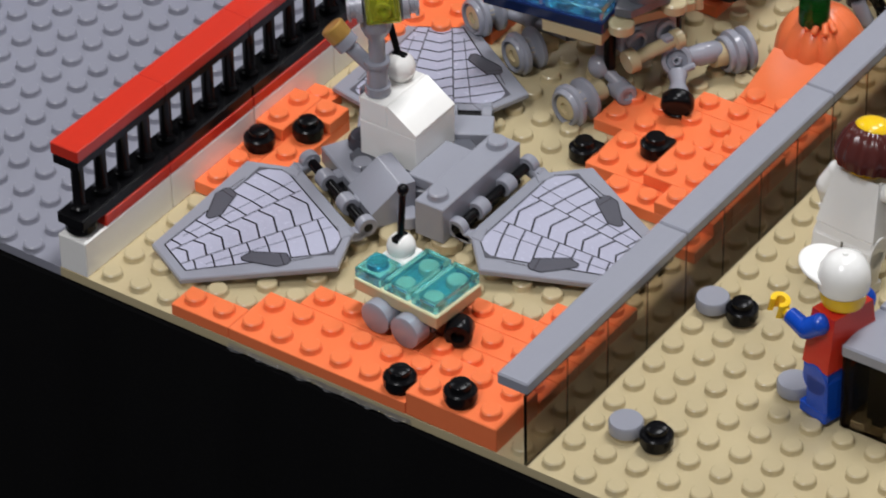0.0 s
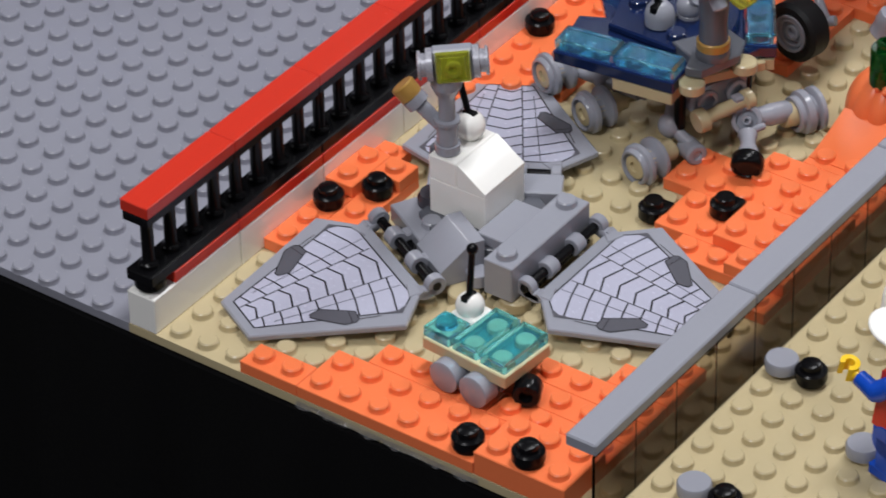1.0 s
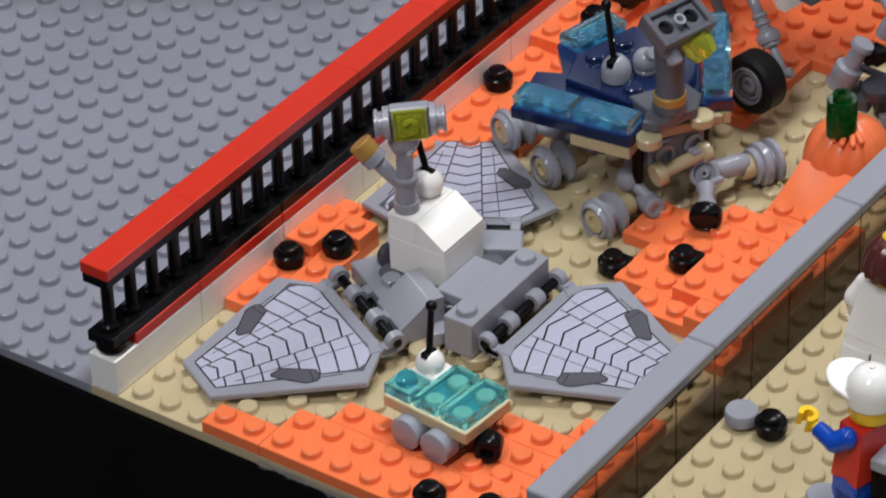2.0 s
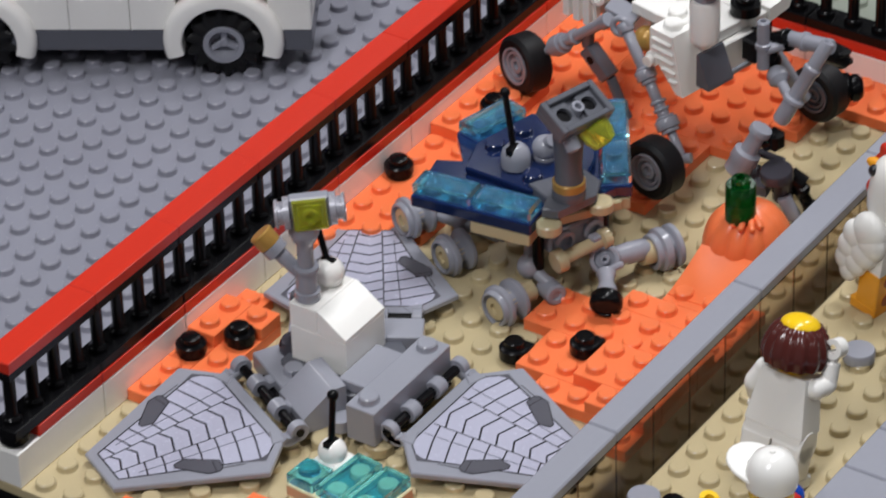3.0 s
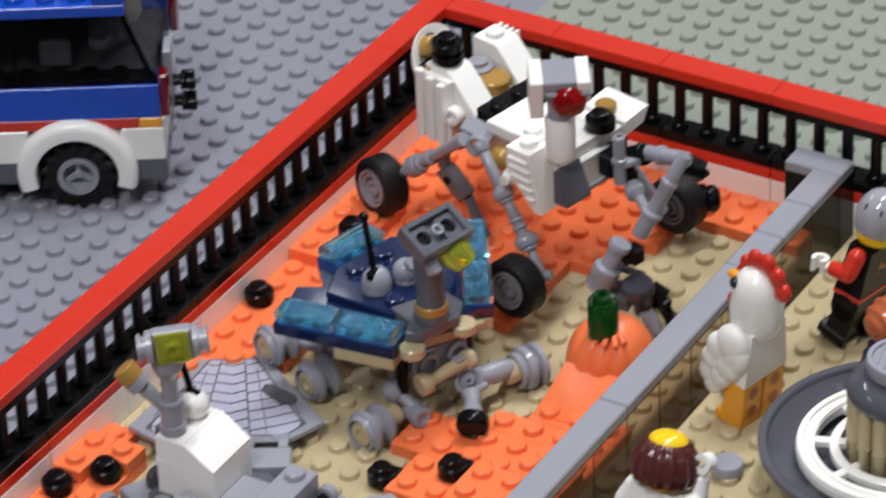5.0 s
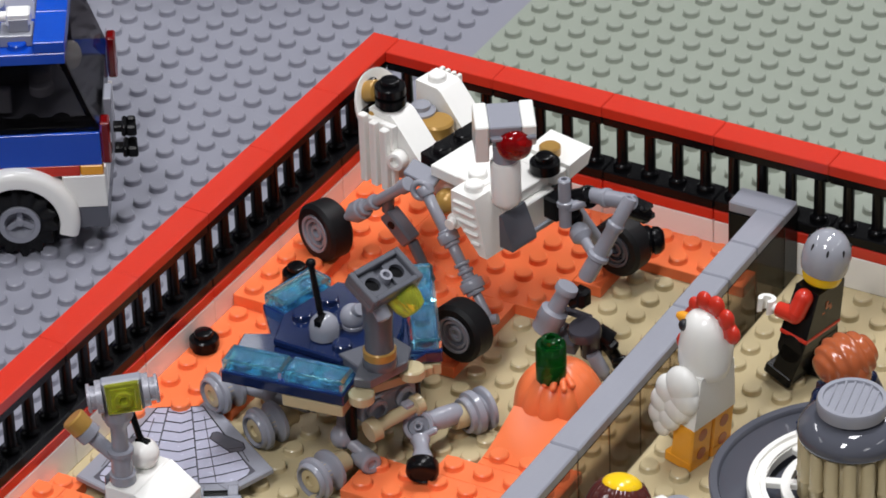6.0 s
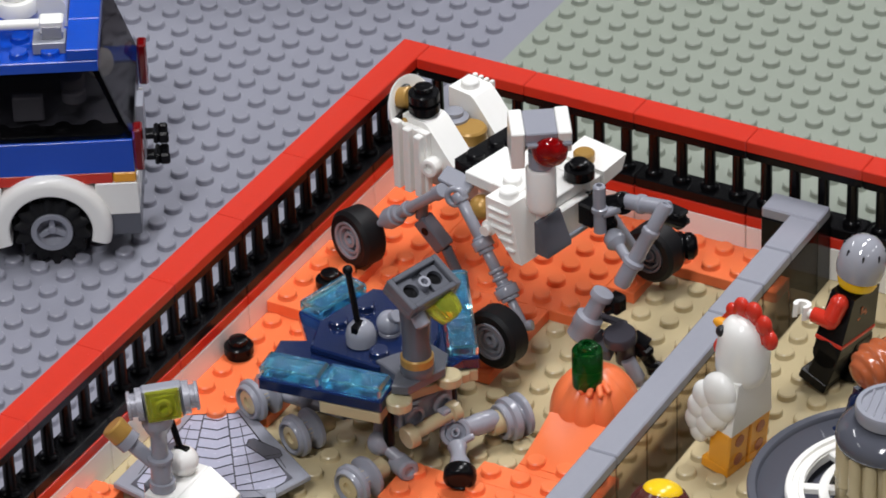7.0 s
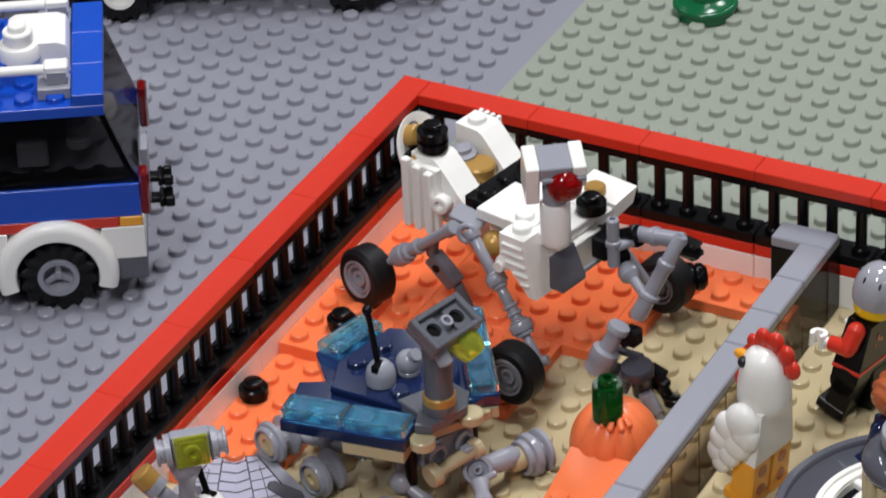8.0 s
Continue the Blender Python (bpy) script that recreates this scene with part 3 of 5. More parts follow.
# the white instrument block and its camera mast
cx, cy = -1.5, -0.8
part("block", brick(Geo(), cx, cy, 1.2, 2, 2, 1.2, False), WHITE, lander, "white instrument block")
part("block_top", brick(Geo(), cx, cy, 2.4, 1, 2, 0.8, False), WHITE, lander)
y0, y1 = cy + 0.012, cy + 1.988
sec = [(cx + 1.01, 2.4), (cx + 1.99, 2.4), (cx + 1.99, 2.53), (cx + 1.06, 3.18), (cx + 1.01, 3.18)]
g = Geo().add([(x, y0, z) for x, z in sec] + [(x, y1, z) for x, z in sec], [(0, 1, 2, 3, 4), (9, 8, 7, 6, 5)] + [(i, i + 5, (i + 1) % 5 + 5, (i + 1) % 5) for i in range(5)])
part("block_slope", g, WHITE, lander)
part("rear_clip", Geo().box(cx - 0.34, cy + 0.5, 1.9, cx - 0.02, cy + 1.3, 3.1, 0.05), DGREY, lander)
mx, my = cx + 0.38, cy + 0.46
part("mast", Geo().lathe([(0.34, 3.2), (0.38, 3.23), (0.38, 3.5), (0.31, 3.52), (0.31, 4.2), (0.38, 4.22), (0.38, 4.34), (0.25, 4.37), (0.24, 5.1), (0.34, 5.25), (0.42, 5.45), (0.45, 5.5), (0.45, 5.82)], 20, pose(mx, my, 0)), GREY, lander)
m = pose(mx + 0.2, my + 0.08, 6.34, 0, 0, -54) @ pose(0, 0, 0, 4, -4, 0)
head = part("camera_head", Geo().box(-0.1, -0.58, -0.52, 0.3, 0.58, 0.52, 0.05, m).box(-0.36, -0.3, -0.45, 0.0, 0.3, 0.35, 0.05, m), GREY, lander)
for s in (-1, 1):
    part("side_lens", Geo().turned(m @ Vector((0.1, s * 0.58, 0)), m @ Vector((0.1, s * 1.02, 0)), [(0.48, 0), (0.48, 0.4), (0.34, 0.42), (0.34, 0.75), (0.42, 0.77), (0.42, 0.95), (0.36, 1.0), (0.2, 1.0), (0.18, 0.8), (0, 0.8)]), SILVER, head, "flat silver lens tube")
g = Geo().box(0.3, -0.5, -0.5, 0.42, 0.5, 0.5, 0.04, m).box(0.42, -0.36, -0.36, 0.445, 0.36, 0.36, 0.015, m)
g.turned(m @ Vector((0.44, 0, 0)), m @ Vector((0.56, 0, 0)), [(0.26, 0), (0.25, 0.9), (0.2, 1.0), (0.13, 1.0), (0.12, 0.3), (0, 0.3)])
part("window", g, NEON, head, "clear yellow window")
arm = part("side_arm", Geo().turned((mx - 0.2, my + 0.0, 4.0), (mx - 1.05, my - 0.25, 4.85), [(0.2, 0), (0.22, 0.5), (0.22, 0.7), (0.36, 0.75), (0.36, 0.98), (0.3, 1.0)]), GREY, lander)
part("arm_tip", Geo().turned((mx - 1.05, my - 0.25, 4.85), (mx - 1.35, my - 0.33, 5.2), [(0.36, 0), (0.37, 0.9), (0.33, 1.0)]), GOLD, arm, "pearl gold tip")
g = Geo().cyl(mx + 0.1, my + 1.0, 3.2, 3.45, 0.34)
g.ball(mx + 0.12, my + 0.95, 3.6, 0.46)
base = part("antenna_base", g, WHITE, lander, "white round antenna base")
part("antenna", Geo().rod((mx + 0.1, my + 0.95, 3.85), (mx - 0.5, my + 1.15, 5.4), 0.1).box(mx - 0.12, my + 0.85, 3.5, mx + 0.32, my + 1.1, 4.08, 0.04), BLACK, base, "black antenna rod")

def clear_tile(x0, y0, z0, x1, y1, z1, m=None):
    """A clear tile, hollow from below, so that its inner walls show."""
    g = Geo().box(x0, y0, z0, x1, y1, z1, 0.085, m)
    k = len(g.f)
    g.box(x0 + 0.15, y0 + 0.15, z0 + 0.02, x1 - 0.15, y1 - 0.15, z1 - 0.13, 0.03, m)
    g.f[k:] = [f[::-1] for f in g.f[k:]]
    return g


# ---- little six-wheeled rover in front ----
mini = thing("small_rover", 7.53, 2.5, 0.4, "tiny toy rover with clear aqua top on tan plate", "rover", -5)
part("chassis", brick(Geo(), 0, 0, 0.82, 3, 2, PLATE, False), TAN, mini, "tan plate")
g = Geo().stud(1.5, 0.5, 1.22).stud(1.5, 1.5, 1.22).stud(2.5, 0.5, 1.22).stud(2.5, 1.5, 1.22)
part("studs", g, TAN, mini)
# clear tiles and a corner plate, their shadow off so the tan below is lit
for k in range(2):
    shadowless(part("solar_pane", clear_tile(1.02 + k, 0.02, 1.23, 1.98 + k, 1.98, 1.64), AQUA, mini, "clear aqua piece"))
g = Geo().box(0.02, 0.02, 1.24, 0.98, 0.98, 1.6, 0.05).stud(0.5, 0.5, 1.6)
shadowless(part("corner_pane", g, AQUA, mini, "clear aqua piece"))
g = Geo().box(0.1, 1.1, 1.22, 0.95, 1.95, 1.5, 0.06).ball(0.5, 1.5, 1.66, 0.42)
base = part("antenna_base", g, WHITE, mini, "white round antenna base")
g = Geo().rod((0.5, 1.45, 1.75), (0.55, 1.58, 3.58), 0.1).ball(0.55, 1.58, 3.58, 0.17).box(0.38, 1.2, 1.6, 0.62, 1.7, 2.1, 0.04)
part("antenna", g, BLACK, base, "black antenna rod")
for x in (1.04, 2.1):
    for y, mt in ((-0.36, GREY), (1.6, BLACK)):
        part("wheel", Geo().turned((x, y + 0.6, 0.49), (x, y, 0.49), [(0.44, 0), (0.49, 0.06), (0.49, 0.94), (0.44, 1.0)], 26), mt, mini)
part("wheel", Geo().turned((3.0, 1.05, 0.42), (3.32, 0.5, 0.42), [(0.36, 0), (0.4, 0.1), (0.4, 0.9), (0.36, 1.0), (0.2, 1.0), (0.18, 0.7), (0, 0.7)], 22), BLACK, mini)
part("axle_block", Geo().box(0.4, 0.3, 0.3, 2.6, 1.7, 0.82, 0.05), DGREY, mini)

# ---- mid-size rover with teal solar wings ----
mer = thing("solar_rover", 0, 0, 0, "dark blue toy rover with clear teal wings and camera mast", "rover")
part("deck", Geo().prism([(4.77, 15.92), (7.1, 15.88), (8.2, 17.2), (7.9, 18.3), (6.5, 20.7), (6.1, 19.8), (4.88, 19.5), (4.32, 17.15)], 3.38, 3.62, 0.05), NAVY, mer, "glossy dark blue wedge deck")
part("wedge_plate", Geo().prism([(4.02, 14.15), (7.9, 14.7), (7.85, 15.6), (7.6, 16.6), (5.2, 16.9), (3.6, 16.1), (3.82, 15.2)], 3.0, 3.38, 0.03), NAVY, mer, "dark blue wedge plate")
part("wedge_plate", Geo().prism([(3.36, 17.6), (4.75, 15.95), (5.6, 17.6), (5.2, 19.4), (3.85, 19.62)], 3.0, 3.375, 0.03), NAVY, mer, "dark blue wedge plate")
part("wedge_plate", Geo().prism([(7.4, 17.2), (8.9, 17.2), (9.2, 18.2), (7.2, 21.3), (6.5, 21.2), (6.2, 19.4)], 3.0, 3.37, 0.03), NAVY, mer, "dark blue wedge plate")
part("nose", Geo().prism([(8.02, 15.1), (8.5, 15.25), (9.0, 16.6), (8.72, 17.3), (7.9, 17.6), (6.95, 16.05), (7.82, 15.66)], 3.38, 3.72, 0.04), DGREY, mer, "dark grey nose plate")


def wing(p, q, depth, z0, z1, n):
    """A dark blue edge plate with clear teal tiles on it, its outer edge from p to q."""
    p, q = Vector(p), Vector(q)
    d = q - p
    m = Matrix.Translation((p.x, p.y, 0)) @ pose(0, 0, 0, 0, 0, math.degrees(math.atan2(d.y, d.x)))
    e = d.length
    w = part("wing", Geo().box(0, 0, z0, e, depth, z1, 0.04, m), NAVY, mer, "dark blue wing plate")
    for k in range(n):
        a, b = e * k / n + 0.02, e * (k + 1) / n - 0.02
        # this tile casts no shadow, which keeps the blue plate under it lit
        shadowless(part("solar_pane", clear_tile(a, 0.02, z1 + 0.01, b, depth - 0.04, z1 + 0.42, m), TEAL, w, "clear teal tile"))
        g = Geo()
        for i in range(2):
            g.stud(a + (b - a) * (0.27 + 0.46 * i), depth / 2, z1, m=m)
        part("stud", g, NAVY, w)


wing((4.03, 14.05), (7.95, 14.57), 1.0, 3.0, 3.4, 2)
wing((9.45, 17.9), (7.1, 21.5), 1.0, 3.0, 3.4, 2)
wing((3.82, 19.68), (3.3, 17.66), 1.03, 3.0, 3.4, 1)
g = Geo()
for x, y in ((6.84, 16.45), (4.95, 17.3), (5.25, 18.39), (6.9, 18.4)):
    g.stud(x, y, 3.62)
part("studs", g, NAVY, mer)
fw = Matrix.Translation((4.03, 14.05, 0)) @ pose(0, 0, 0, 0, 0, 7.56)
part("under_plate", Geo().box(1.95, 0.03, 2.58, 3.9, 1.0, 2.98, 0.03, fw), TAN, mer, "tan plate under the wing")
part("under_plate", Geo().prism([(5.75, 14.65), (7.7, 15.3), (9.25, 17.6), (8.8, 18.6), (6.2, 20.0), (5.4, 17.5)], 2.64, 2.98, 0.04), TAN, mer, "tan plate under the deck")
for x, y in ((8.28, 15.08), (8.98, 16.86)):
    part("round_plate", Geo().cyl(x, y, 2.98, 3.34, 0.39, 22, 0.05), TAN, mer)
part("side_plate", Geo().box(-0.05, 0.05, 2.58, 4.3, 0.95, 2.98, 0.03, Matrix.Translation((9.42, 17.92, 0)) @ pose(0, 0, 0, 0, 0, 123.1)), TAN, mer, "tan plate under the wing")
part("belly", Geo().box(-1.1, -0.9, 1.3, 1.1, 0.9, 2.58, 0.05, pose(6.5, 17.9, 0, 0, 0, -32)), DGREY, mer)
pb = pose(8.1, 16.62, 2.1, 0, 0, 67)
g = Geo().box(-1.0, -0.3, -0.36, 1.0, 0.3, 0.4, 0.06, pb)
for s in (-0.52, 0.52):
    g.lathe([(0.34, -0.05), (0.36, 0.12), (0.31, 0.17), (0.22, 0.17), (0.2, -0.25), (0, -0.25)], 20, pb @ pose(s, -0.3, 0, 90, 0, 0))
part("pin_brick", g, GREY, mer)
part("cross_rod", Geo().turned((8.28, 15.36, 1.7), (9.06, 17.14, 1.9), [(0.34, 0), (0.37, 0.03), (0.37, 0.16), (0.21, 0.19), (0.21, 0.84), (0.32, 0.87), (0.32, 1)]), TAN, mer, "tan round rod")
part("rod_clip", Geo().box(-0.18, -0.16, -0.28, 0.18, 0.16, 0.28, 0.06, pose(8.86, 16.7, 1.86, 0, 0, 66)), GREY, mer)
part("upright", Geo().rod((7.61, 15.5, 1.2), (7.61, 15.5, 2.6), 0.18), BLACK, mer)
part("upright", Geo().rod((8.6, 17.6, 1.2), (8.6, 17.6, 2.6), 0.18), BLACK, mer)
# mast and camera head
mast = part("mast", Geo().lathe([(0.5, 3.7), (0.52, 3.74), (0.52, 3.95), (0.44, 4.3), (0.42, 4.9), (0.47, 5.7), (0.47, 6.0), (0.3, 6.3)], 22, pose(8.35, 16.1, 0)), DGREY, mer)
part("collar", Geo().lathe([(0.45, 3.94), (0.5, 3.96), (0.5, 4.28), (0.45, 4.32)], 22, pose(8.35, 16.1, 0)), GOLD, mast, "pearl gold collar")
m = pose(8.75, 15.85, 6.95, 0, 0, -16) @ pose(0, 0, 0, 0, 27, 0)
g = Geo()
g.box(-0.6, -1.0, -0.25, 0.6, 1.0, 0.0, 0.04, m)
for a in ((-0.6, -1.0, 0.6, -0.8), (-0.6, 0.8, 0.6, 1.0), (-0.6, -0.8, -0.42, 0.8), (0.42, -0.8, 0.6, 0.8)):
    g.box(a[0], a[1], -0.02, a[2], a[3], 0.3, 0.03, m)
head = part("camera_head", g, DGREY, mast, "dark grey plate showing its hollow underside")
part("centre_tube", Geo().lathe([(0.2, 0.0), (0.19, 0.3), (0.11, 0.3), (0.1, 0.1), (0, 0.1)], 18, m), GREY, head)
for s in (-1, 1):
    # an inner wall with a round well, open towards the end
    ring = [(0.24 * math.cos(radians(a)), 0.24 * math.sin(radians(a))) for a in range(0, 360, 20)]
    edge = [(x * k, y * k) for x, y in ring for k in [1 / max(abs(x) / 0.42, abs(y) / 0.3)]]
    n = len(ring)
    verts = [(x, y, z) for z in (0.14, -0.01) for pts in (ring, edge) for x, y in pts]
    faces = [f for i in range(n) for j in [(i + 1) % n] for f in ((i, n + i, n + j, j), (i, j, 2 * n + j, 2 * n + i), (n + i, 3 * n + i, 3 * n + j, n + j))]
    part("inner_wall", Geo().add(verts, faces, m @ pose(0, s * 0.48, 0)), DGREY, head)
    # black disc on the well floor, painting in the shade of the recess
    part("hollow", Geo().lathe([(0.235, 0.004), (0.23, 0.012), (0, 0.012)], 18, m @ pose(0, s * 0.48, 0)), BLACK, head)
part("lamp", Geo().turned(m @ Vector((0.4, 0.38, -0.3)), m @ Vector((1.08, 0.58, -0.62)), [(0.42, 0), (0.5, 0.1), (0.5, 0.55), (0.4, 0.92), (0.26, 1.0)], 10), NEON, head, "clear yellow round lens")
part("eye", Geo().turned(m @ Vector((0.3, -0.5, -0.25)), m @ Vector((0.9, -0.5, -0.55)), [(0.24, 0), (0.24, 0.9), (0.15, 1.0)]), GREY, head)
g = Geo().lathe([(0.4, 3.62), (0.45, 3.66), (0.46, 4.0), (0.4, 4.2), (0.26, 4.36), (0.1, 4.42), (0, 4.42)], 26, pose(6.05, 16.75, 0))
base = part("antenna_base", g, GREY, mer, "light grey round antenna base")
part("antenna", Geo().rod((6.05, 16.7, 4.0), (5.65, 16.85, 6.05), 0.1).ball(5.65, 16.85, 6.05, 0.16).box(5.93, 16.35, 3.9, 6.17, 16.85, 4.43, 0.04), BLACK, base, "black antenna rod")
g = Geo().cyl(6.55, 17.6, 3.6, 3.75, 0.34).ball(6.55, 17.6, 3.98, 0.4).rod((6.55, 17.6, 4.1), (6.9, 17.5, 4.4), 0.2)
part("joint", g, GREY, mer)


def spool(parent, x, y, z, ax, k=1.0):
    """A wheel of two grey rims side by side on a tan axle."""
    ax = Vector(ax).normalized()
    a, b = Vector((x, y, z)), Vector((x, y, z)) + ax * 0.95
    prof = [(0.44, 0.02), (0.48, 0.0), (0.66, 0.0), (0.7, 0.03), (0.7, 0.16), (0.66, 0.2), (0.46, 0.24), (0.4, 0.3), (0.4, 0.5), (0.46, 0.56), (0.68, 0.6), (0.72, 0.63), (0.72, 0.78), (0.68, 0.82), (0.62, 0.84), (0.6, 0.96), (0.56, 1.0), (0.5, 1.0), (0.48, 0.85), (0.4, 0.83)]
    w = part("wheel", Geo().turned(b, a, [(r * k, t) for r, t in prof], 30), GREY, parent, "light grey double rim")
    part("axle", Geo().turned(b + ax * 0.62, a - ax * 0.02, [(0.3 * k, 0), (0.35 * k, 0.03), (0.35 * k, 0.34), (0.4 * k, 0.345), (0.4 * k, 0.95), (0.34 * k, 0.96), (0.2 * k, 0.96), (0.18 * k, 0.9), (0, 0.9)], 18), TAN, w, "tan axle")


for x, y, z, ax in ((7.18, 13.63, 0.62, (0.27, 0.96, 0)), (4.34, 15.08, 0.62, (0.39, 0.92, 0)), (2.46, 15.7, 0.95, (0.39, 0.92, 0))):
    spool(mer, x, y, z, ax, 0.94)
w = part("wheel", Geo().turned((9.74, 18.46, 0.76), (10.16, 19.24, 0.76), [(r * 0.82, t) for r, t in [(0.4, 0.1), (0.5, 0.12), (0.52, 0.0), (0.66, 0.0), (0.7, 0.05), (0.68, 0.22), (0.74, 0.25), (0.82, 0.28), (0.84, 0.33), (0.84, 0.52), (0.8, 0.56), (0.6, 0.6), (0.56, 0.68), (0.6, 0.74), (0.8, 0.78), (0.84, 0.82), (0.84, 0.96), (0.78, 1.0), (0.3, 1.0)]], 34), GREY, mer, "light grey double rim")
part("axle", Geo().turned((9.56, 18.12, 0.84), (9.88, 18.76, 0.77), [(0.28, 0), (0.36, 0.03), (0.38, 0.3), (0.38, 0.95), (0.3, 1)], 20), TAN, w, "tan axle")
part("foot_cap", Geo().turned((9.97, 15.6, 1.04), (10.19, 15.14, 0.86), [(0.3, 0), (0.44, 0.1), (0.49, 0.22), (0.5, 0.75), (0.46, 0.92), (0.4, 1.0), (0.36, 1.0), (0.34, 0.93), (0, 0.93)], 28), BLACK, mer, "black round foot cap")
spool(mer, 6.9, 20.6, 0.75, (-0.45, -0.88, 0.0))
leg = Geo().ball(7.3, 15.5, 1.15, 0.4).rod((7.3, 15.5, 1.15), (8.15, 15.35, 0.8), 0.2)
leg.turned((7.85, 15.5, 0.64), (8.5, 15.12, 0.72), [(0.3, 0), (0.34, 0.05), (0.34, 0.92), (0.28, 1.0), (0.16, 1.0), (0.14, 0.9), (0, 0.9)])
leg.rod((7.3, 15.5, 1.15), (7.1, 16.1, 2.0), 0.25)
part("leg", leg, GREY, mer)
leg = Geo().turned((9.2, 17.0, 1.26), (9.62, 18.35, 0.92), [(0.26, 0), (0.3, 0.06), (0.32, 0.45), (0.34, 0.47), (0.34, 0.95), (0.3, 1)])
part("leg", leg, GREY, mer)
# the ring joint with its hollow pin, and the short shin below it
jm = Matrix.Translation((9.12, 16.86, 1.26)) @ Vector((0.42, -0.76, 0.5)).to_track_quat("Z", "Y").to_matrix().to_4x4()
joint = part("leg_joint", Geo().lathe([(0.36, -0.3), (0.46, -0.26), (0.48, 0.2), (0.44, 0.26), (0.33, 0.26), (0.31, 0.1), (0, 0.1)], 28, jm), GREY, mer)
part("joint_pin", Geo().lathe([(0.15, 0.08), (0.15, 0.3), (0.13, 0.33), (0.07, 0.33), (0.06, 0.15), (0, 0.15)], 18, jm), GREY, joint)
part("joint_cheek", Geo().box(-0.1, -0.44, -0.12, 0.46, -0.24, 0.34, 0.06, jm @ pose(0, 0, 0, 0, 0, 25)), GREY, joint)
part("leg", Geo().turned((9.42, 16.42, 1.08), (10.02, 15.52, 1.0), [(0.3, 0), (0.24, 0.2), (0.24, 0.5), (0.31, 0.68), (0.34, 1.0)]).rod((8.9, 17.1, 1.3), (8.4, 17.5, 2.1), 0.2), GREY, mer)
leg = Geo().ball(4.2, 16.6, 1.0, 0.36).rod((3.3, 16.6, 0.95), (5.6, 16.4, 1.1), 0.2).rod((5.6, 16.4, 1.1), (6.4, 17.0, 2.0), 0.24)
part("leg", leg, GREY, mer)
leg = Geo().rod((7.3, 19.9, 0.8), (7.6, 18.6, 1.9), 0.24)
part("leg", leg, GREY, mer)

# ---- large white rover ----
big = thing("science_rover", 6, 25, 0, "large white toy science rover with grey legs and robot arm", "rover", -13)
part("stripe", brick(Geo(), -1, -0.55, 4.95, 1, 3, 0.42), BLACK, big, "black plate across the deck")


def side_arm(v0, v1):
    """A sloping rear rail: its side outline swept across its width."""
    sec = [(-3.1, 4.9), (-1.0, 4.6), (-0.98, 5.0), (-1.25, 5.25), (-1.7, 5.75), (-2.05, 6.12), (-2.2, 6.2), (-3.1, 6.2)]
    n = len(sec)
    g = Geo().add([(u, v0, z) for u, z in sec] + [(u, v1, z) for u, z in sec], [tuple(range(n)), tuple(range(2 * n - 1, n - 1, -1))] + [(i, i + n, (i + 1) % n + n, (i + 1) % n) for i in range(n)])
    return g


part("rear_rail", side_arm(-0.55, 0.42), WHITE, big)
g = side_arm(1.62, 2.6).stud(-2.6, 2.1, 6.2)
part("rear_rail", g, WHITE, big)
g = Geo()
for i in range(4):
    g.box(-3.0 + 0.24 * i, 2.6, 5.0, -2.86 + 0.24 * i, 2.78, 6.25, 0.03)
part("rib_panel", g, WHITE, big)
part("rear_body", Geo().box(-3.1, -0.4, 3.9, -0.1, 2.5, 4.95, 0.05), WHITE, big)
g = Geo().box(-3.2, -0.78, 3.75, -1.9, -0.55, 6.0, 0.03)
for i in range(3):
    g.box(-3.2 + 0.45 * i, -1.0, 3.7, -2.92 + 0.45 * i, -0.74, 6.15 - 0.12 * i, 0.04)
part("rib_panel", g, WHITE, big, "white ribbed side panel")
part("vent", Geo().lathe([(0.5, 5.05), (0.54, 5.1), (0.54, 5.45), (0.48, 5.52)], 24, pose(-1.7, 1.04, 0)), GOLD, big, "pearl gold round tile")
part("vent", Geo().lathe([(0.45, 5.1), (0.47, 5.15), (0.47, 5.6), (0.3, 5.66), (0.3, 5.8), (0, 5.8)], 24, pose(-2.42, 1.1, 0)), GREY, big)
part("tower", Geo().lathe([(0.38, 6.2), (0.38, 6.3), (0.5, 6.33), (0.5, 6.58), (0.4, 6.6), (0.4, 6.68), (0.5, 6.7), (0.5, 6.96), (0.46, 7.0), (0.3, 7.0), (0.29, 7.18), (0.25, 7.2)], 22, pose(-2.6, -0.08, 0)), BLACK, big, "stack of black round plates")
m = pose(-3.5, 0.12, 5.85, 0, 68, 9) @ Matrix.Scale(1.15, 4)
dish = part("dish", Geo().lathe([(0.0, -0.12), (0.5, -0.1), (0.98, 0.12), (1.0, 0.2), (0.94, 0.2), (0.5, 0.02), (0.0, 0.0)], 30, m), WHITE, big, "white round dish")
g = Geo()
for a in (20, 110, 200, 290):
    g.cyl(0.5, 0, 0.02, 0.45, 0.3, 16, 0.04, m @ pose(0, 0, 0, 0, 0, a))
part("cone", g, GOLD, dish, "pearl gold studs in the dish")
part("dish_core", Geo().box(-0.75, -0.15, 0.05, 0.75, 0.15, 0.3, 0.03, m).box(-0.15, -0.75, 0.06, 0.15, 0.75, 0.31, 0.03, m), BLACK, dish)
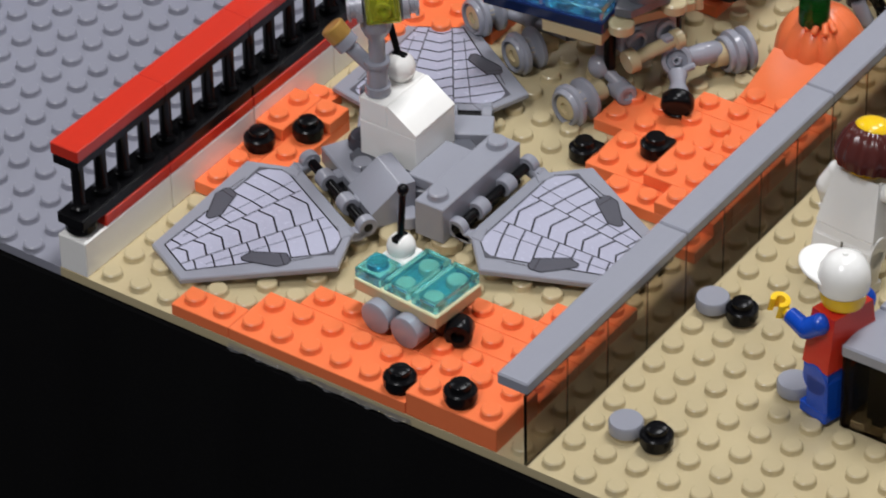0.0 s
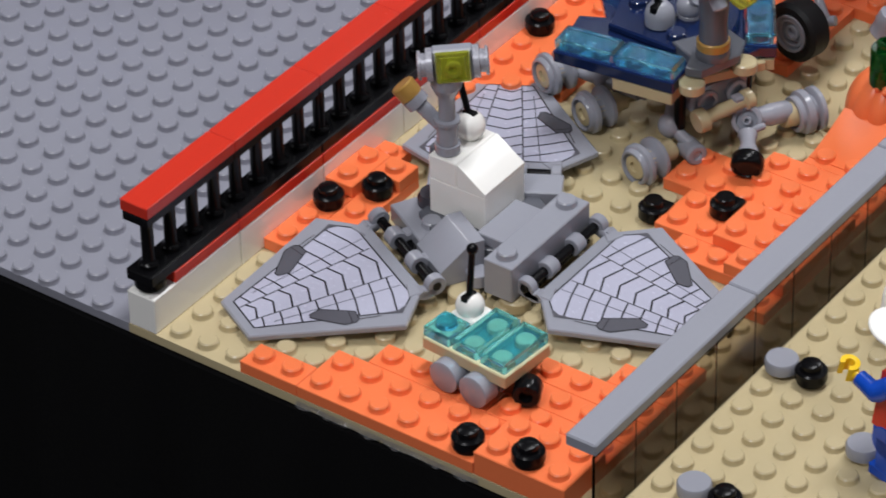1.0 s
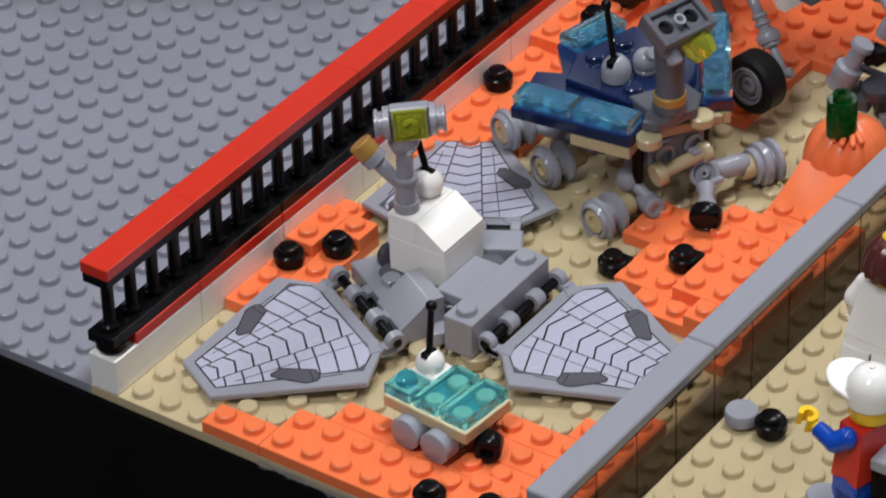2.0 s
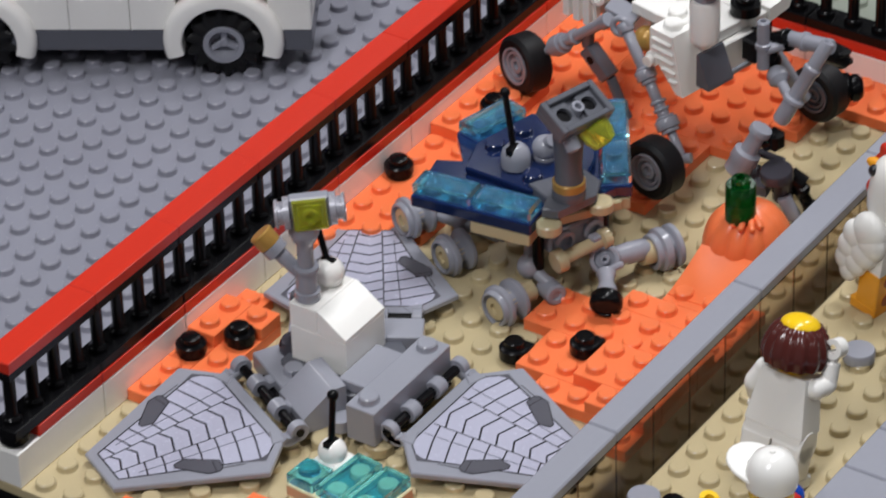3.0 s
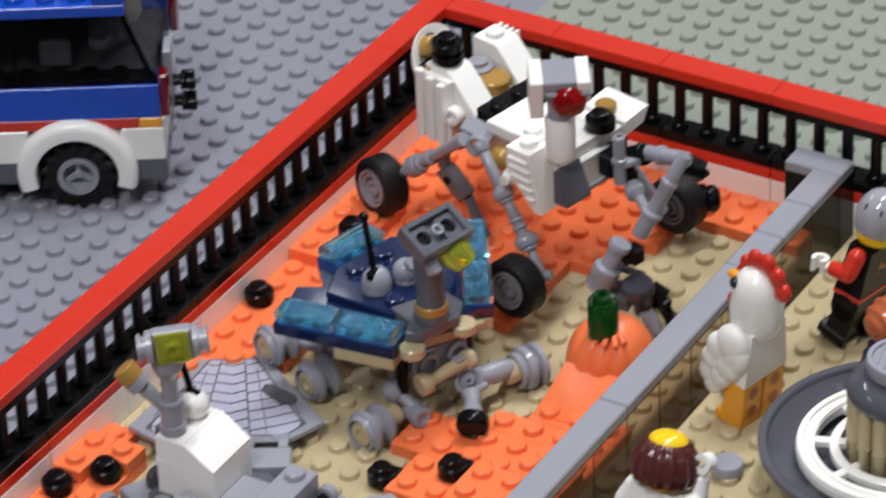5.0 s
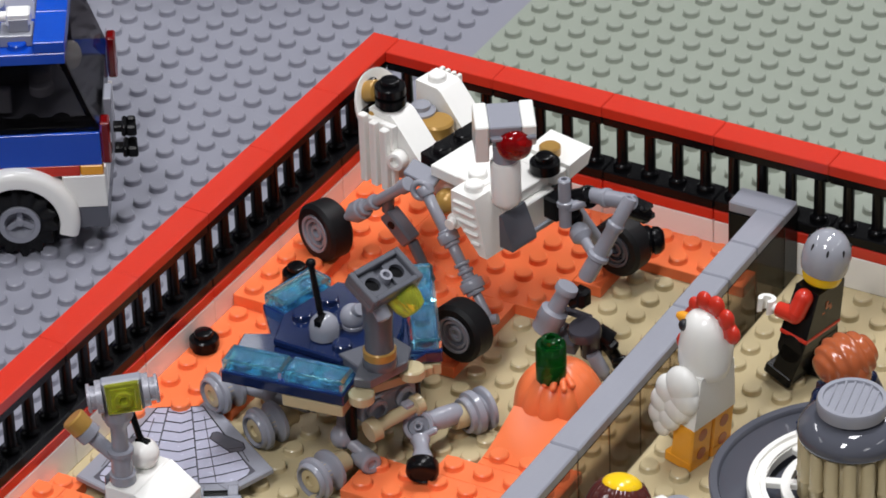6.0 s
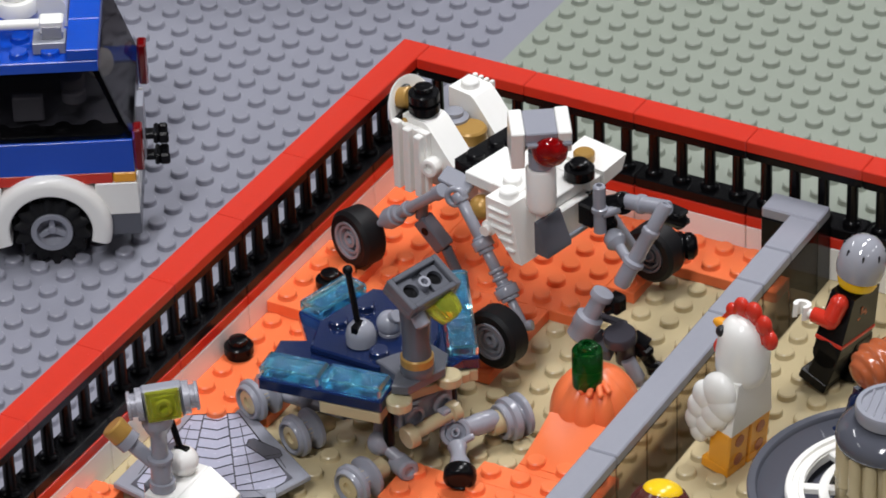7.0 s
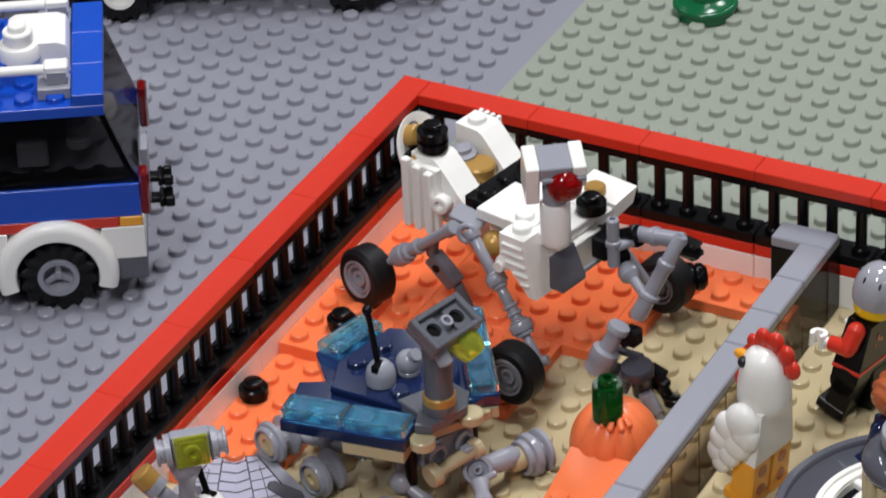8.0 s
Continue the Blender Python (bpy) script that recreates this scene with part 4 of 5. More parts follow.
# front deck
part("deck", Geo().box(-0.2, -0.92, 5.0, 3.0, 1.0, 5.4, 0.03).box(0.01, -0.6, 4.2, 3.0, 2.0, 4.98, 0.04), WHITE, big, "smooth white deck")
part("deck", Geo().box(0.6, 1.02, 5.02, 3.22, 1.6, 5.4, 0.04), WHITE, big)
sec = [(1.62, 5.0), (2.5, 5.15), (2.72, 5.65), (1.62, 5.5)]
g = Geo().add([(1.6, v, z) for v, z in sec] + [(3.3, v, z) for v, z in sec], [(3, 2, 1, 0), (4, 5, 6, 7)] + [(i, (i + 1) % 4, (i + 1) % 4 + 4, i + 4) for i in range(4)])
part("deck_wing", g, WHITE, big)
part("front_body", Geo().box(1.4, -0.62, 3.85, 3.22, 1.0, 4.98, 0.04), WHITE, big)
part("front_joint", Geo().box(1.6, 1.0, 3.9, 3.1, 2.0, 4.9, 0.05), BLACK, big)
g = Geo()
sec = [(1.3, 4.62), (2.42, 3.45), (2.72, 3.45), (2.26, 5.42), (1.3, 5.42)]
n = 5
g.add([(u, -1.64, z) for u, z in sec] + [(u, -0.62, z) for u, z in sec], [tuple(range(n)), tuple(range(2 * n - 1, n - 1, -1))] + [(i, i + n, (i + 1) % n + n, (i + 1) % n) for i in range(n)])
g.stud(1.8, -1.12, 5.42)
grille = part("grille_brick", g, WHITE, big, "white brick with louvres")
for i in range(5):
    z = 5.06 - 0.31 * i
    part("louvre", Geo().box(max(1.42, 1.36 + (4.62 - z) * 0.95), -1.74, z, 2.2 + (5.2 - z) * 0.2, -1.62, z + 0.11, 0.035, None), WHITE, grille)
part("corner_plate", Geo().box(1.0, -1.0, 5.0, 2.0, -0.2, 5.5, 0.04).stud(1.5, -0.6, 5.5), WHITE, big)
g = Geo()
sec = [(3.22, 5.22), (3.22, 4.1), (3.75, 4.1), (3.75, 4.25), (3.32, 5.22)]
g.add([(u, -1.58, z) for u, z in sec] + [(u, -0.48, z) for u, z in sec], [tuple(range(n))[::-1], tuple(range(n, 2 * n))] + [(i, (i + 1) % n, (i + 1) % n + n, i + n) for i in range(n)])
part("front_slope", g, DGREY, big, "dark grey sloped plate")
part("front_plate", Geo().box(3.0, -0.95, 3.8, 3.3, 1.6, 3.98, 0.03), GREY, big)
part("round_plate", Geo().lathe([(0.44, 5.4), (0.48, 5.44), (0.48, 5.76), (0.44, 5.8), (0.3, 5.8), (0.29, 5.97), (0.25, 6.0)], 22, pose(2.8, 1.05, 0)), BLACK, big, "black round plate")
part("vent", Geo().lathe([(0.3, 5.4), (0.34, 5.45), (0.34, 5.8), (0.28, 5.85)], 18, pose(2.4, 1.75, 0)), GOLD, big)
part("side_ball", Geo().ball(0.5, -0.95, 4.35, 0.42), GOLD, big, "pearl gold ball")
part("side_pin", Geo().turned((1.35, -1.3, 4.3), (1.38, -1.85, 4.28), [(0.26, 0), (0.26, 0.6), (0.18, 0.66), (0.18, 1)]), WHITE, big)
# neck and head
nx, ny = 3.2, -1.2
neck = part("neck", Geo().lathe([(0.2, 5.35), (0.26, 5.5), (0.42, 5.56), (0.46, 5.64), (0.47, 5.75), (0.47, 6.98), (0.43, 7.04), (0.3, 7.05), (0.3, 7.3)], 24, pose(nx, ny, 0)), WHITE, big)
m = pose(nx, ny, 8.12, 0, 0, -43) @ pose(0, 0, 0, 0, 10, 0)
head = part("head", Geo().box(-0.75, -0.92, -0.9, 0.45, -0.5, 0.5, 0.04, m).box(-0.75, 0.5, -0.3, 0.5, 0.92, 0.5, 0.04, m), WHITE, neck, "white side plates of the camera head")
part("head_plate", Geo().box(-0.7, -0.49, 0.0, 0.47, 0.49, 0.49, 0.04, m).box(0.1, -0.45, 0.02, 0.6, 0.9, 0.16, 0.03, m), GREY, head)
part("eye", Geo().turned(m @ Vector((-0.1, 0.25, -0.2)), m @ Vector((0.85, 0.25, -0.25)), [(0.45, 0), (0.56, 0.3), (0.56, 0.6), (0.5, 0.8), (0.35, 0.95), (0, 1.0)], 24), CRED, head, "clear red dome eye")
part("eye_base", Geo().turned((nx, ny, 7.07), (nx, ny, 7.6), [(0.38, 0), (0.38, 1.0)]), GREY, head)
# near side suspension
wheel_parts(big, -4.2, -1.68, 1.75, (-0.15, -0.98, 0.05), 0.98, 0.9, RUBBER, GREY, 0.62)
wheel_parts(big, 2.85, -3.0, 1.62, (0.05, -1, 0.05), 0.98, 0.86, RUBBER, GREY, 0.6)
g = Geo().turned((-3.75, -1.4, 2.15), (-0.6, -1.5, 4.82), stepped((0.14, 0, 0.17), (0.28, 0.17, 0.22), (0.35, 0.22, 0.33), (0.28, 0.33, 0.38), (0.17, 0.38, 0.48), (0.26, 0.48, 0.52), (0.18, 0.52, 0.9), (0.24, 0.9, 1.0)), 22)
part("leg", g, GREY, big, "light grey axle bar with round joint")
g = Geo().turned((-0.12, -1.36, 4.86), (2.95, -1.88, 1.46), stepped((0.26, 0, 0.07), (0.19, 0.07, 0.33), (0.26, 0.33, 0.35), (0.34, 0.35, 0.42), (0.26, 0.42, 0.45), (0.18, 0.45, 0.575), (0.26, 0.575, 0.6), (0.19, 0.6, 0.63), (0.26, 0.63, 0.655), (0.2, 0.655, 0.69), (0.3, 0.69, 0.71), (0.38, 0.71, 0.78), (0.3, 0.78, 0.81), (0.15, 0.81, 1.0)), 22)
g.rod((2.75, -1.98, 1.36), (3.2, -1.74, 1.52), 0.17)
part("leg", g, GREY, big, "light grey jointed leg")
part("leg_fork", Geo().ring(0.26, 0.1, 22, 10, pose(-0.1, -1.5, 4.78, 78, 0, 20)), GREY, big)
part("leg_plate", Geo().box(-0.55, -0.3, -0.1, 0.55, 0.3, 0.1, 0.04, pose(-0.5, -0.95, 4.95, 25, 12, 10)), GREY, big)
part("side_pin", Geo().turned((-1.75, -0.6, 4.9), (-1.68, -1.0, 4.92), [(0.3, 0), (0.3, 0.95), (0.27, 1.0), (0.17, 1.0), (0.15, 0.6), (0, 0.6)], 20), WHITE, big)
bm = Matrix.Translation((-1.4, -1.15, 2.75)) @ Vector((0.92, 0.1, -0.86)).to_track_quat("Z", "Y").to_matrix().to_4x4()
block = part("leg_block", Geo().box(-0.27, -0.27, -0.6, 0.27, 0.27, 0.6, 0.06, bm), DGREY, big, "dark grey leg block")
# flat black discs stand in for the shade inside the pin holes
part("pin_hole", Geo().turned(bm @ Vector((0, -0.25, -0.2)), bm @ Vector((0, -0.285, -0.2)), [(0.14, 0), (0.14, 1.0)], 16).turned(bm @ Vector((-0.25, 0, -0.2)), bm @ Vector((-0.285, 0, -0.2)), [(0.14, 0), (0.14, 1.0)], 16), BLACK, block)
part("leg", Geo().rod((-0.95, -1.1, 2.35), (-0.3, -1.0, 1.05), 0.18), DGREY, big)
part("leg_pin", Geo().rod((-1.85, -1.2, 3.2), (-1.7, -1.3, 3.85), 0.2), DGREY, big)
# far side wheels
wheel_parts(big, 3.4, 3.95, 1.45, (0.1, -1.0, 0.05), 0.95, 0.9, RUBBER, DGREY, 0.56)
wheel_parts(big, -3.2, 3.9, 1.5, (-0.1, 1, 0), 1.02, 0.95, RUBBER, GREY, 0.62)
part("hub_cap", Geo().turned((3.72, 4.35, 1.5), (4.35, 4.95, 1.55), [(0.4, 0), (0.5, 0.15), (0.5, 0.45), (0.4, 0.55), (0.46, 0.6), (0.44, 0.8), (0.3, 0.97), (0.16, 1.0)], 22), BLACK, big, "black round cap")
part("leg", Geo().rod((3.4, 3.2, 1.5), (2.6, 2.0, 4.2), 0.24), GREY, big)
part("leg", Geo().rod((-3.0, 3.2, 1.5), (-1.6, 2.5, 4.2), 0.24), GREY, big)
# robot arm
shoulder = part("shoulder", Geo().box(3.35, 0.25, 4.3, 3.95, 0.95, 5.1, 0.08).rod((3.3, 0.9, 4.6), (4.6, 1.0, 5.3), 0.24).ball(3.9, 1.1, 4.1, 0.3), BLACK, big, "black joint block")
for k in range(2):
    part("shoulder_disc", Geo().lathe([(0.3, -0.14), (0.36, -0.1), (0.36, 0.1), (0.3, 0.14), (0.18, 0.14), (0.16, 0.24), (0, 0.24)], 22, pose(4.0 + 0.42 * k, 0.75 + 0.42 * k, 4.62 + 0.42 * k, 62, 20 * k, 30)), BLACK, shoulder, "black round plate")
g = Geo().turned((4.08, 0.5, 4.2), (4.06, 0.5, 5.87), [(0.2, 0), (0.2, 0.42), (0.26, 0.44), (0.26, 0.52), (0.2, 0.54), (0.2, 0.97), (0.15, 1.0), (0.1, 1.0), (0.1, 0.9), (0, 0.9)])
g.rod((4.15, 0.5, 4.85), (4.5, 0.95, 5.0), 0.16)
part("arm_bar", g, GREY, big)
part("arm_tube", Geo().turned((4.4, 1.2, 5.1), (6.2, 1.25, 5.5), [(0.22, 0), (0.25, 0.03), (0.25, 0.35), (0.31, 0.38), (0.31, 0.45), (0.26, 0.47), (0.26, 0.97), (0.21, 1.0)]), GREY, big)
part("arm_clip", Geo().box(5.75, 1.2, 5.0, 6.2, 1.75, 5.25, 0.06).rod((5.8, 1.2, 5.15), (5.95, 1.8, 5.0), 0.16), GREY, big)
part("claw", Geo().box(5.7, 1.5, 4.6, 6.4, 2.1, 4.85, 0.08).box(5.7, 1.4, 5.1, 6.5, 1.9, 5.3, 0.08).rod((6.0, 1.2, 5.2), (6.3, 1.8, 4.8), 0.25), BLACK, big)
part("arm_tube", Geo().turned((6.55, 0.7, 6.08), (5.72, -0.5, 3.42), [(0.1, 0.02), (0.12, 0.0), (0.19, 0), (0.22, 0.03), (0.22, 0.3), (0.28, 0.32), (0.28, 0.37), (0.24, 0.39), (0.24, 0.68), (0.35, 0.7), (0.35, 0.74), (0.27, 0.76), (0.27, 0.97), (0.23, 1.0)]), GREY, big, "light grey arm tube")
part("arm_link", Geo().turned((4.22, 0.86, 4.0), (5.6, 0.3, 3.5), [(0.24, 0), (0.34, 0.1), (0.34, 0.26), (0.17, 0.38), (0.15, 1.0)]), GREY, big)
part("wrist_joint", Geo().box(5.45, -1.0, 2.55, 6.0, -0.45, 3.2, 0.12).rod((5.7, -0.7, 2.9), (5.4, -0.9, 2.7), 0.3), BLACK, big)
part("wrist", Geo().turned((5.5, -1.05, 3.35), (4.95, -1.6, 1.75), [(0.34, 0), (0.36, 0.03), (0.36, 0.12), (0.26, 0.15), (0.28, 0.5), (0.44, 0.54), (0.46, 0.72), (0.42, 0.76), (0.42, 0.97), (0.36, 1.0)]), GREY, big)
part("turret", Geo().lathe([(0.42, 1.7), (0.52, 1.76), (0.52, 2.02), (0.48, 2.08)], 26, pose(6.15, -0.8, 0.1, 8, 0, 0)), DARK_METAL, big, "dark pearl grey turret")
part("turret_post", Geo().rod((6.12, -0.78, 1.85), (6.02, -0.62, 0.85), 0.34), DARK_METAL, big)
part("turret_arm", Geo().box(-0.62, -0.16, -0.07, 0.5, 0.16, 0.07, 0.04, pose(5.45, -0.62, 2.08, 0, 0, 8)), DARK_METAL, big, "dark pearl grey bracket")
part("turret_plate", Geo().box(-0.34, -0.36, -0.05, 0.34, 0.36, 0.05, 0.03, pose(5.42, -1.02, 1.5, 28, 10, 20)).box(-0.3, -0.3, -0.5, 0.3, 0.3, -0.05, 0.03, pose(5.42, -1.0, 1.45, 10, 0, 20)), DGREY, big, "dark grey sloped plate")
g = Geo().rod((6.1, -0.42, 1.6), (6.55, -0.25, 1.35), 0.3).box(-0.26, -0.2, -0.3, 0.26, 0.2, 0.3, 0.08, pose(6.5, -0.32, 1.2, 20, 25, 0))
g.rod((6.5, -0.3, 1.1), (6.7, -0.1, 0.5), 0.2).box(-0.2, -0.22, -0.2, 0.24, 0.22, 0.2, 0.07, pose(6.72, -0.1, 0.55, 25, 10, 20)).rod((6.62, -0.35, 0.75), (6.95, 0.02, 0.6), 0.14)
part("turret_joint", g, BLACK, big, "black jointed bracket")
part("drill", Geo().turned((6.3, -0.9, 1.12), (6.64, -0.57, 0.1), [(0.2, 0), (0.23, 0.04), (0.23, 0.7), (0.16, 0.74), (0.16, 1.0)]), GREY, big, "light grey drill bar")


def rounded_arch(r0, r1, a0, a1, y0, y1, m, n=32):
    """A wheel arch whose outer edge is rounded over."""
    d = 0.3
    sec = [(r0, y1), (r0, y0 + 0.05), (r0 + 0.05, y0), (r1 - d, y0)] + [(r1 - d + d * math.sin(radians(b)), y0 + d - d * math.cos(radians(b))) for b in (22, 45, 68)] + [(r1, y0 + d), (r1, y1)]
    k = len(sec)
    g = Geo()
    verts, faces = [], []
    for i in range(n + 1):
        a = radians(a0 + (a1 - a0) * i / n)
        verts += [(r * math.cos(a), y, r * math.sin(a)) for r, y in sec]
    for i in range(n):
        for j in range(k):
            faces.append((k * i + j, k * i + (j + 1) % k, k * i + k + (j + 1) % k, k * i + k + j))
    faces += [tuple(range(k))[::-1], tuple(range(k * n, k * n + k))]
    return g.add(verts, faces, m)


# ---- van beside the yard ----
van = thing("van", -5.49, 22.37, 0.2, "blue and white toy van with a red stripe and dark windows", "van", 31)
L, Wd = -15.0, 6.0
for a, b in ((L, -11.9), (-9.9, -4.55), (-1.25, 0.0)):
    part("chassis", Geo().box(a, 0.05, 0.75, b, Wd - 0.05, 1.55, 0.03), DGREY, van, "dark grey chassis brick")
part("floor_pan", Geo().box(L + 0.3, 0.6, 0.7, -0.3, Wd - 0.6, 1.5, 0.03), BLACK, van)
for a, b in ((-9.9, -7.92), (-7.92, -5.92), (-5.92, -4.4), (-1.4, 0.0), (L, -12.5)):
    part("side_brick", Geo().box(a + 0.01, 0.0, 1.56, b - 0.01, 1.0, 2.75, 0.025), WHITE, van)
part("rear_bumper", Geo().box(-0.9, 1.0, 1.56, 0.0, Wd, 2.75, 0.03), WHITE, van)
part("side_brick", Geo().box(L, Wd - 1, 1.56, -0.9, Wd, 2.75, 0.03), WHITE, van)
part("red_stripe", Geo().box(L, 0.01, 2.76, -0.8, Wd - 0.01, 3.15, 0.02), RED, van, "red stripe plate")
part("indicator", Geo().box(-0.78, -0.01, 2.77, -0.05, 0.9, 3.14, 0.04), AMBER, van, "amber indicator lamp")
part("side_panel", Geo().box(-6.88, 0.0, 3.16, -0.07, 1.0, 4.35, 0.015), BLUE, van, "blue side panel")
part("window_pillar", Geo().box(-6.88, 0.0, 4.354, -5.77, 0.5, 6.94, 0.015), BLUE, van, "blue window pillar")
door = part("door", Geo().box(-11.2, 0.0, 3.16, -6.886, 0.6, 4.35, 0.015).box(-7.5, 0.0, 4.35, -6.886, 0.5, 6.94, 0.015).box(-11.2, 0.0, 4.35, -10.9, 0.5, 6.94, 0.03), BLUE, van, "blue side door")
part("handle", Geo().box(-7.85, -0.18, 3.66, -7.3, 0.0, 3.85, 0.06), BLUE, door)
shadowless(part("window", Geo().box(-10.88, 0.12, 4.37, -7.52, 0.25, 6.92, 0.02), DARK_GLASS, door, "dark clear window"))
part("side_panel", Geo().box(L, 0.0, 3.16, -11.25, 1.0, 6.94, 0.03), BLUE, van)
part("side_panel", Geo().box(L, Wd - 1, 3.16, -0.07, Wd, 4.35, 0.025), BLUE, van)
g = Geo().add([(-5.75, 0.06, 4.37), (-0.06, 0.06, 4.37), (-0.95, 0.06, 6.94), (-5.75, 0.06, 6.94), (-5.75, 0.3, 4.37), (-0.06, 0.3, 4.37), (-0.95, 0.3, 6.94), (-5.75, 0.3, 6.94)], [(0, 1, 2, 3), (7, 6, 5, 4), (0, 4, 5, 1), (1, 5, 6, 2), (2, 6, 7, 3), (3, 7, 4, 0)])
shadowless(part("side_window", g, DARK_GLASS, van, "dark clear side window"))
g = Geo().add([(-0.06, 0.3, 4.37), (-0.06, Wd - 0.1, 4.37), (-0.95, Wd - 0.1, 6.94), (-0.95, 0.3, 6.94), (-0.31, 0.3, 4.37), (-0.31, Wd - 0.1, 4.37), (-1.2, Wd - 0.1, 6.94), (-1.2, 0.3, 6.94)], [(0, 1, 2, 3), (7, 6, 5, 4), (0, 4, 5, 1), (1, 5, 6, 2), (2, 6, 7, 3), (3, 7, 4, 0)])
shadowless(part("rear_window", g, DARKER_GLASS, van, "dark clear rear window"))
shadowless(part("side_window", Geo().box(-11.2, Wd - 0.3, 4.37, -1.5, Wd - 0.1, 6.94, 0.02), DARK_GLASS, van))
part("window_post", Geo().rod((-0.16, 0.18, 4.4), (-1.02, 0.18, 6.9), 0.09), BLACK, van)
part("window_post", Geo().rod((-4.6, 0.2, 4.37), (-4.6, 0.2, 6.94), 0.1), BLACK, van)
# the far upright sheet is added to block the view and keep windows dark
seat = part("interior", Geo().box(-10.6, 1.0, 3.2, -0.34, Wd - 1, 4.3, 0.05).box(-8.0, 3.4, 4.3, -2.2, 3.7, 6.6, 0.05).box(-9.0, 5.2, 4.3, -1.25, 5.5, 6.9, 0.05), DGREY, van, "dark grey interior with an added view-blocking sheet")
# black cover and studs, put over the blue sill to paint it dim
g = Geo()
for k in range(5):
    g.stud(-5.3 + k, 0.65, 4.44)
part("window_sill", g.box(-5.74, 0.33, 4.352, -0.36, 1.0, 4.45, 0.02), BLACK, van, "black cover painting the blue sill dim")
for z in (5.2, 5.75):
    part("inner_disc", Geo().lathe([(0.36, z), (0.4, z + 0.05), (0.4, z + 0.32), (0.36, z + 0.36)], 20, pose(-1.9, 1.3, 0)), GREY, seat)
part("inner_disc", Geo().turned((-1.2, 2.9, 5.55), (-1.08, 2.8, 5.6), [(0.42, 0), (0.48, 0.3), (0.48, 0.8), (0.42, 1.0)], 24), WHITE, seat, "white disc")
part("inner_plate", Geo().box(-3.9, 1.2, 4.5, -2.9, 1.5, 5.4, 0.05), GREY, seat)
part("roof", Geo().box(-11.3, 0.0, 6.95, -0.95, Wd, 7.34, 0.025), BLUE, van, "blue roof plate")
for a, b in ((0.0, 2.0), (2.0, 4.0), (4.0, 6.0)):
    part("roof_tile", Geo().box(-1.92, a + 0.01, 7.35, -0.92, b - 0.01, 7.75, 0.03), BLUE, van)
g = Geo()
for i in range(8):
    for j in range(6):
        g.stud(-9.45 + i, 0.5 + j, 7.34)
part("roof_studs", g, BLUE, van)
for x in (-3.0, -9.4):
    for y in (0.5, 4.7):
        part("rack_bracket", Geo().box(x, y, 7.35, x + 1.05, y + 0.95, 7.76, 0.03).box(x + 0.3, y + 0.2, 7.74, x + 0.98, y + 0.8, 8.25, 0.05), GREY, van, "light grey rack bracket")
for y in (1.0, 5.2):
    part("rack_bar", Geo().rod((-9.4, y, 8.2), (-2.6, y, 8.2), 0.17).box(-2.75, y - 0.28, 7.95, -1.98, y + 0.3, 8.42, 0.06), WHITE, van, "white roof bar")
g = Geo()
sec = [(0.0, 0.0), (2.0, 0.0), (2.0, 0.75), (1.9, 0.95), (1.65, 1.06), (0.3, 1.06), (0.06, 0.9), (0.0, 0.6)]
n = len(sec)
g.add([(x - 3.97, 2.25, z + 7.36) for x, z in sec] + [(x - 3.97, 4.25, z + 7.36) for x, z in sec], [tuple(range(n)), tuple(range(2 * n - 1, n - 1, -1))] + [(i, i + n, (i + 1) % n + n, (i + 1) % n) for i in range(n)])
box_top = part("roof_box", g, WHITE, van, "white rounded roof box")
part("roof_knob", Geo().lathe([(0.62, 7.9), (0.68, 7.95), (0.68, 8.3), (0.62, 8.42), (0.46, 8.46), (0.48, 8.5), (0.48, 8.85), (0.44, 8.9), (0.3, 8.9), (0.29, 9.08), (0.25, 9.12)], 26, pose(-3.55, 2.4, 0)), WHITE, box_top)
for y in (0.0, Wd - 0.6):
    part("tail_lamp", Geo().box(-0.05, y, 3.16, 0.26, y + 0.6, 4.7, 0.06), TAIL_RED, van, "clear red tail lamp")
part("rear_panel", Geo().box(-0.3, 1.01, 3.16, -0.06, Wd - 1.01, 4.35, 0.03), BLACK, van)
part("hatch_plate", Geo().box(0.0, 1.7, 2.6, 0.25, 2.7, 4.6, 0.03), GREY, van)
for z in (2.55, 3.35):
    g = Geo().box(0.2, 1.8, z - 0.12, 0.55, 2.2, z + 0.12, 0.04)
    g.box(0.5, 1.62, z - 0.2, 0.68, 2.38, z + 0.2, 0.06).box(0.66, 1.62, z - 0.2, 1.0, 1.82, z + 0.2, 0.06).box(0.66, 2.18, z - 0.2, 0.95, 2.38, z + 0.2, 0.06)
    part("tow_clip", g, BLACK, van, "black tow clip")
for x in (-2.9, -11.0):
    m = pose(x, 0, 1.2)
    part("wheel_arch", rounded_arch(1.34, 1.98, -17, 197, -0.36, 0.7, m), WHITE, van, "white wheel arch")
    wheel_parts(van, x, 0.55, 1.05, (0, -1, 0), 1.25, 1.3, RUBBER, GREY, 0.68, 3)
    wheel_parts(van, x, Wd - 0.55, 1.05, (0, 1, 0), 1.25, 1.3, RUBBER, GREY, 0.68, 3)
    part("arch_core", Geo().box(x - 1.65, 1.0, 1.3, x + 1.65, Wd - 1.0, 3.1, 0.03), BLACK, van)

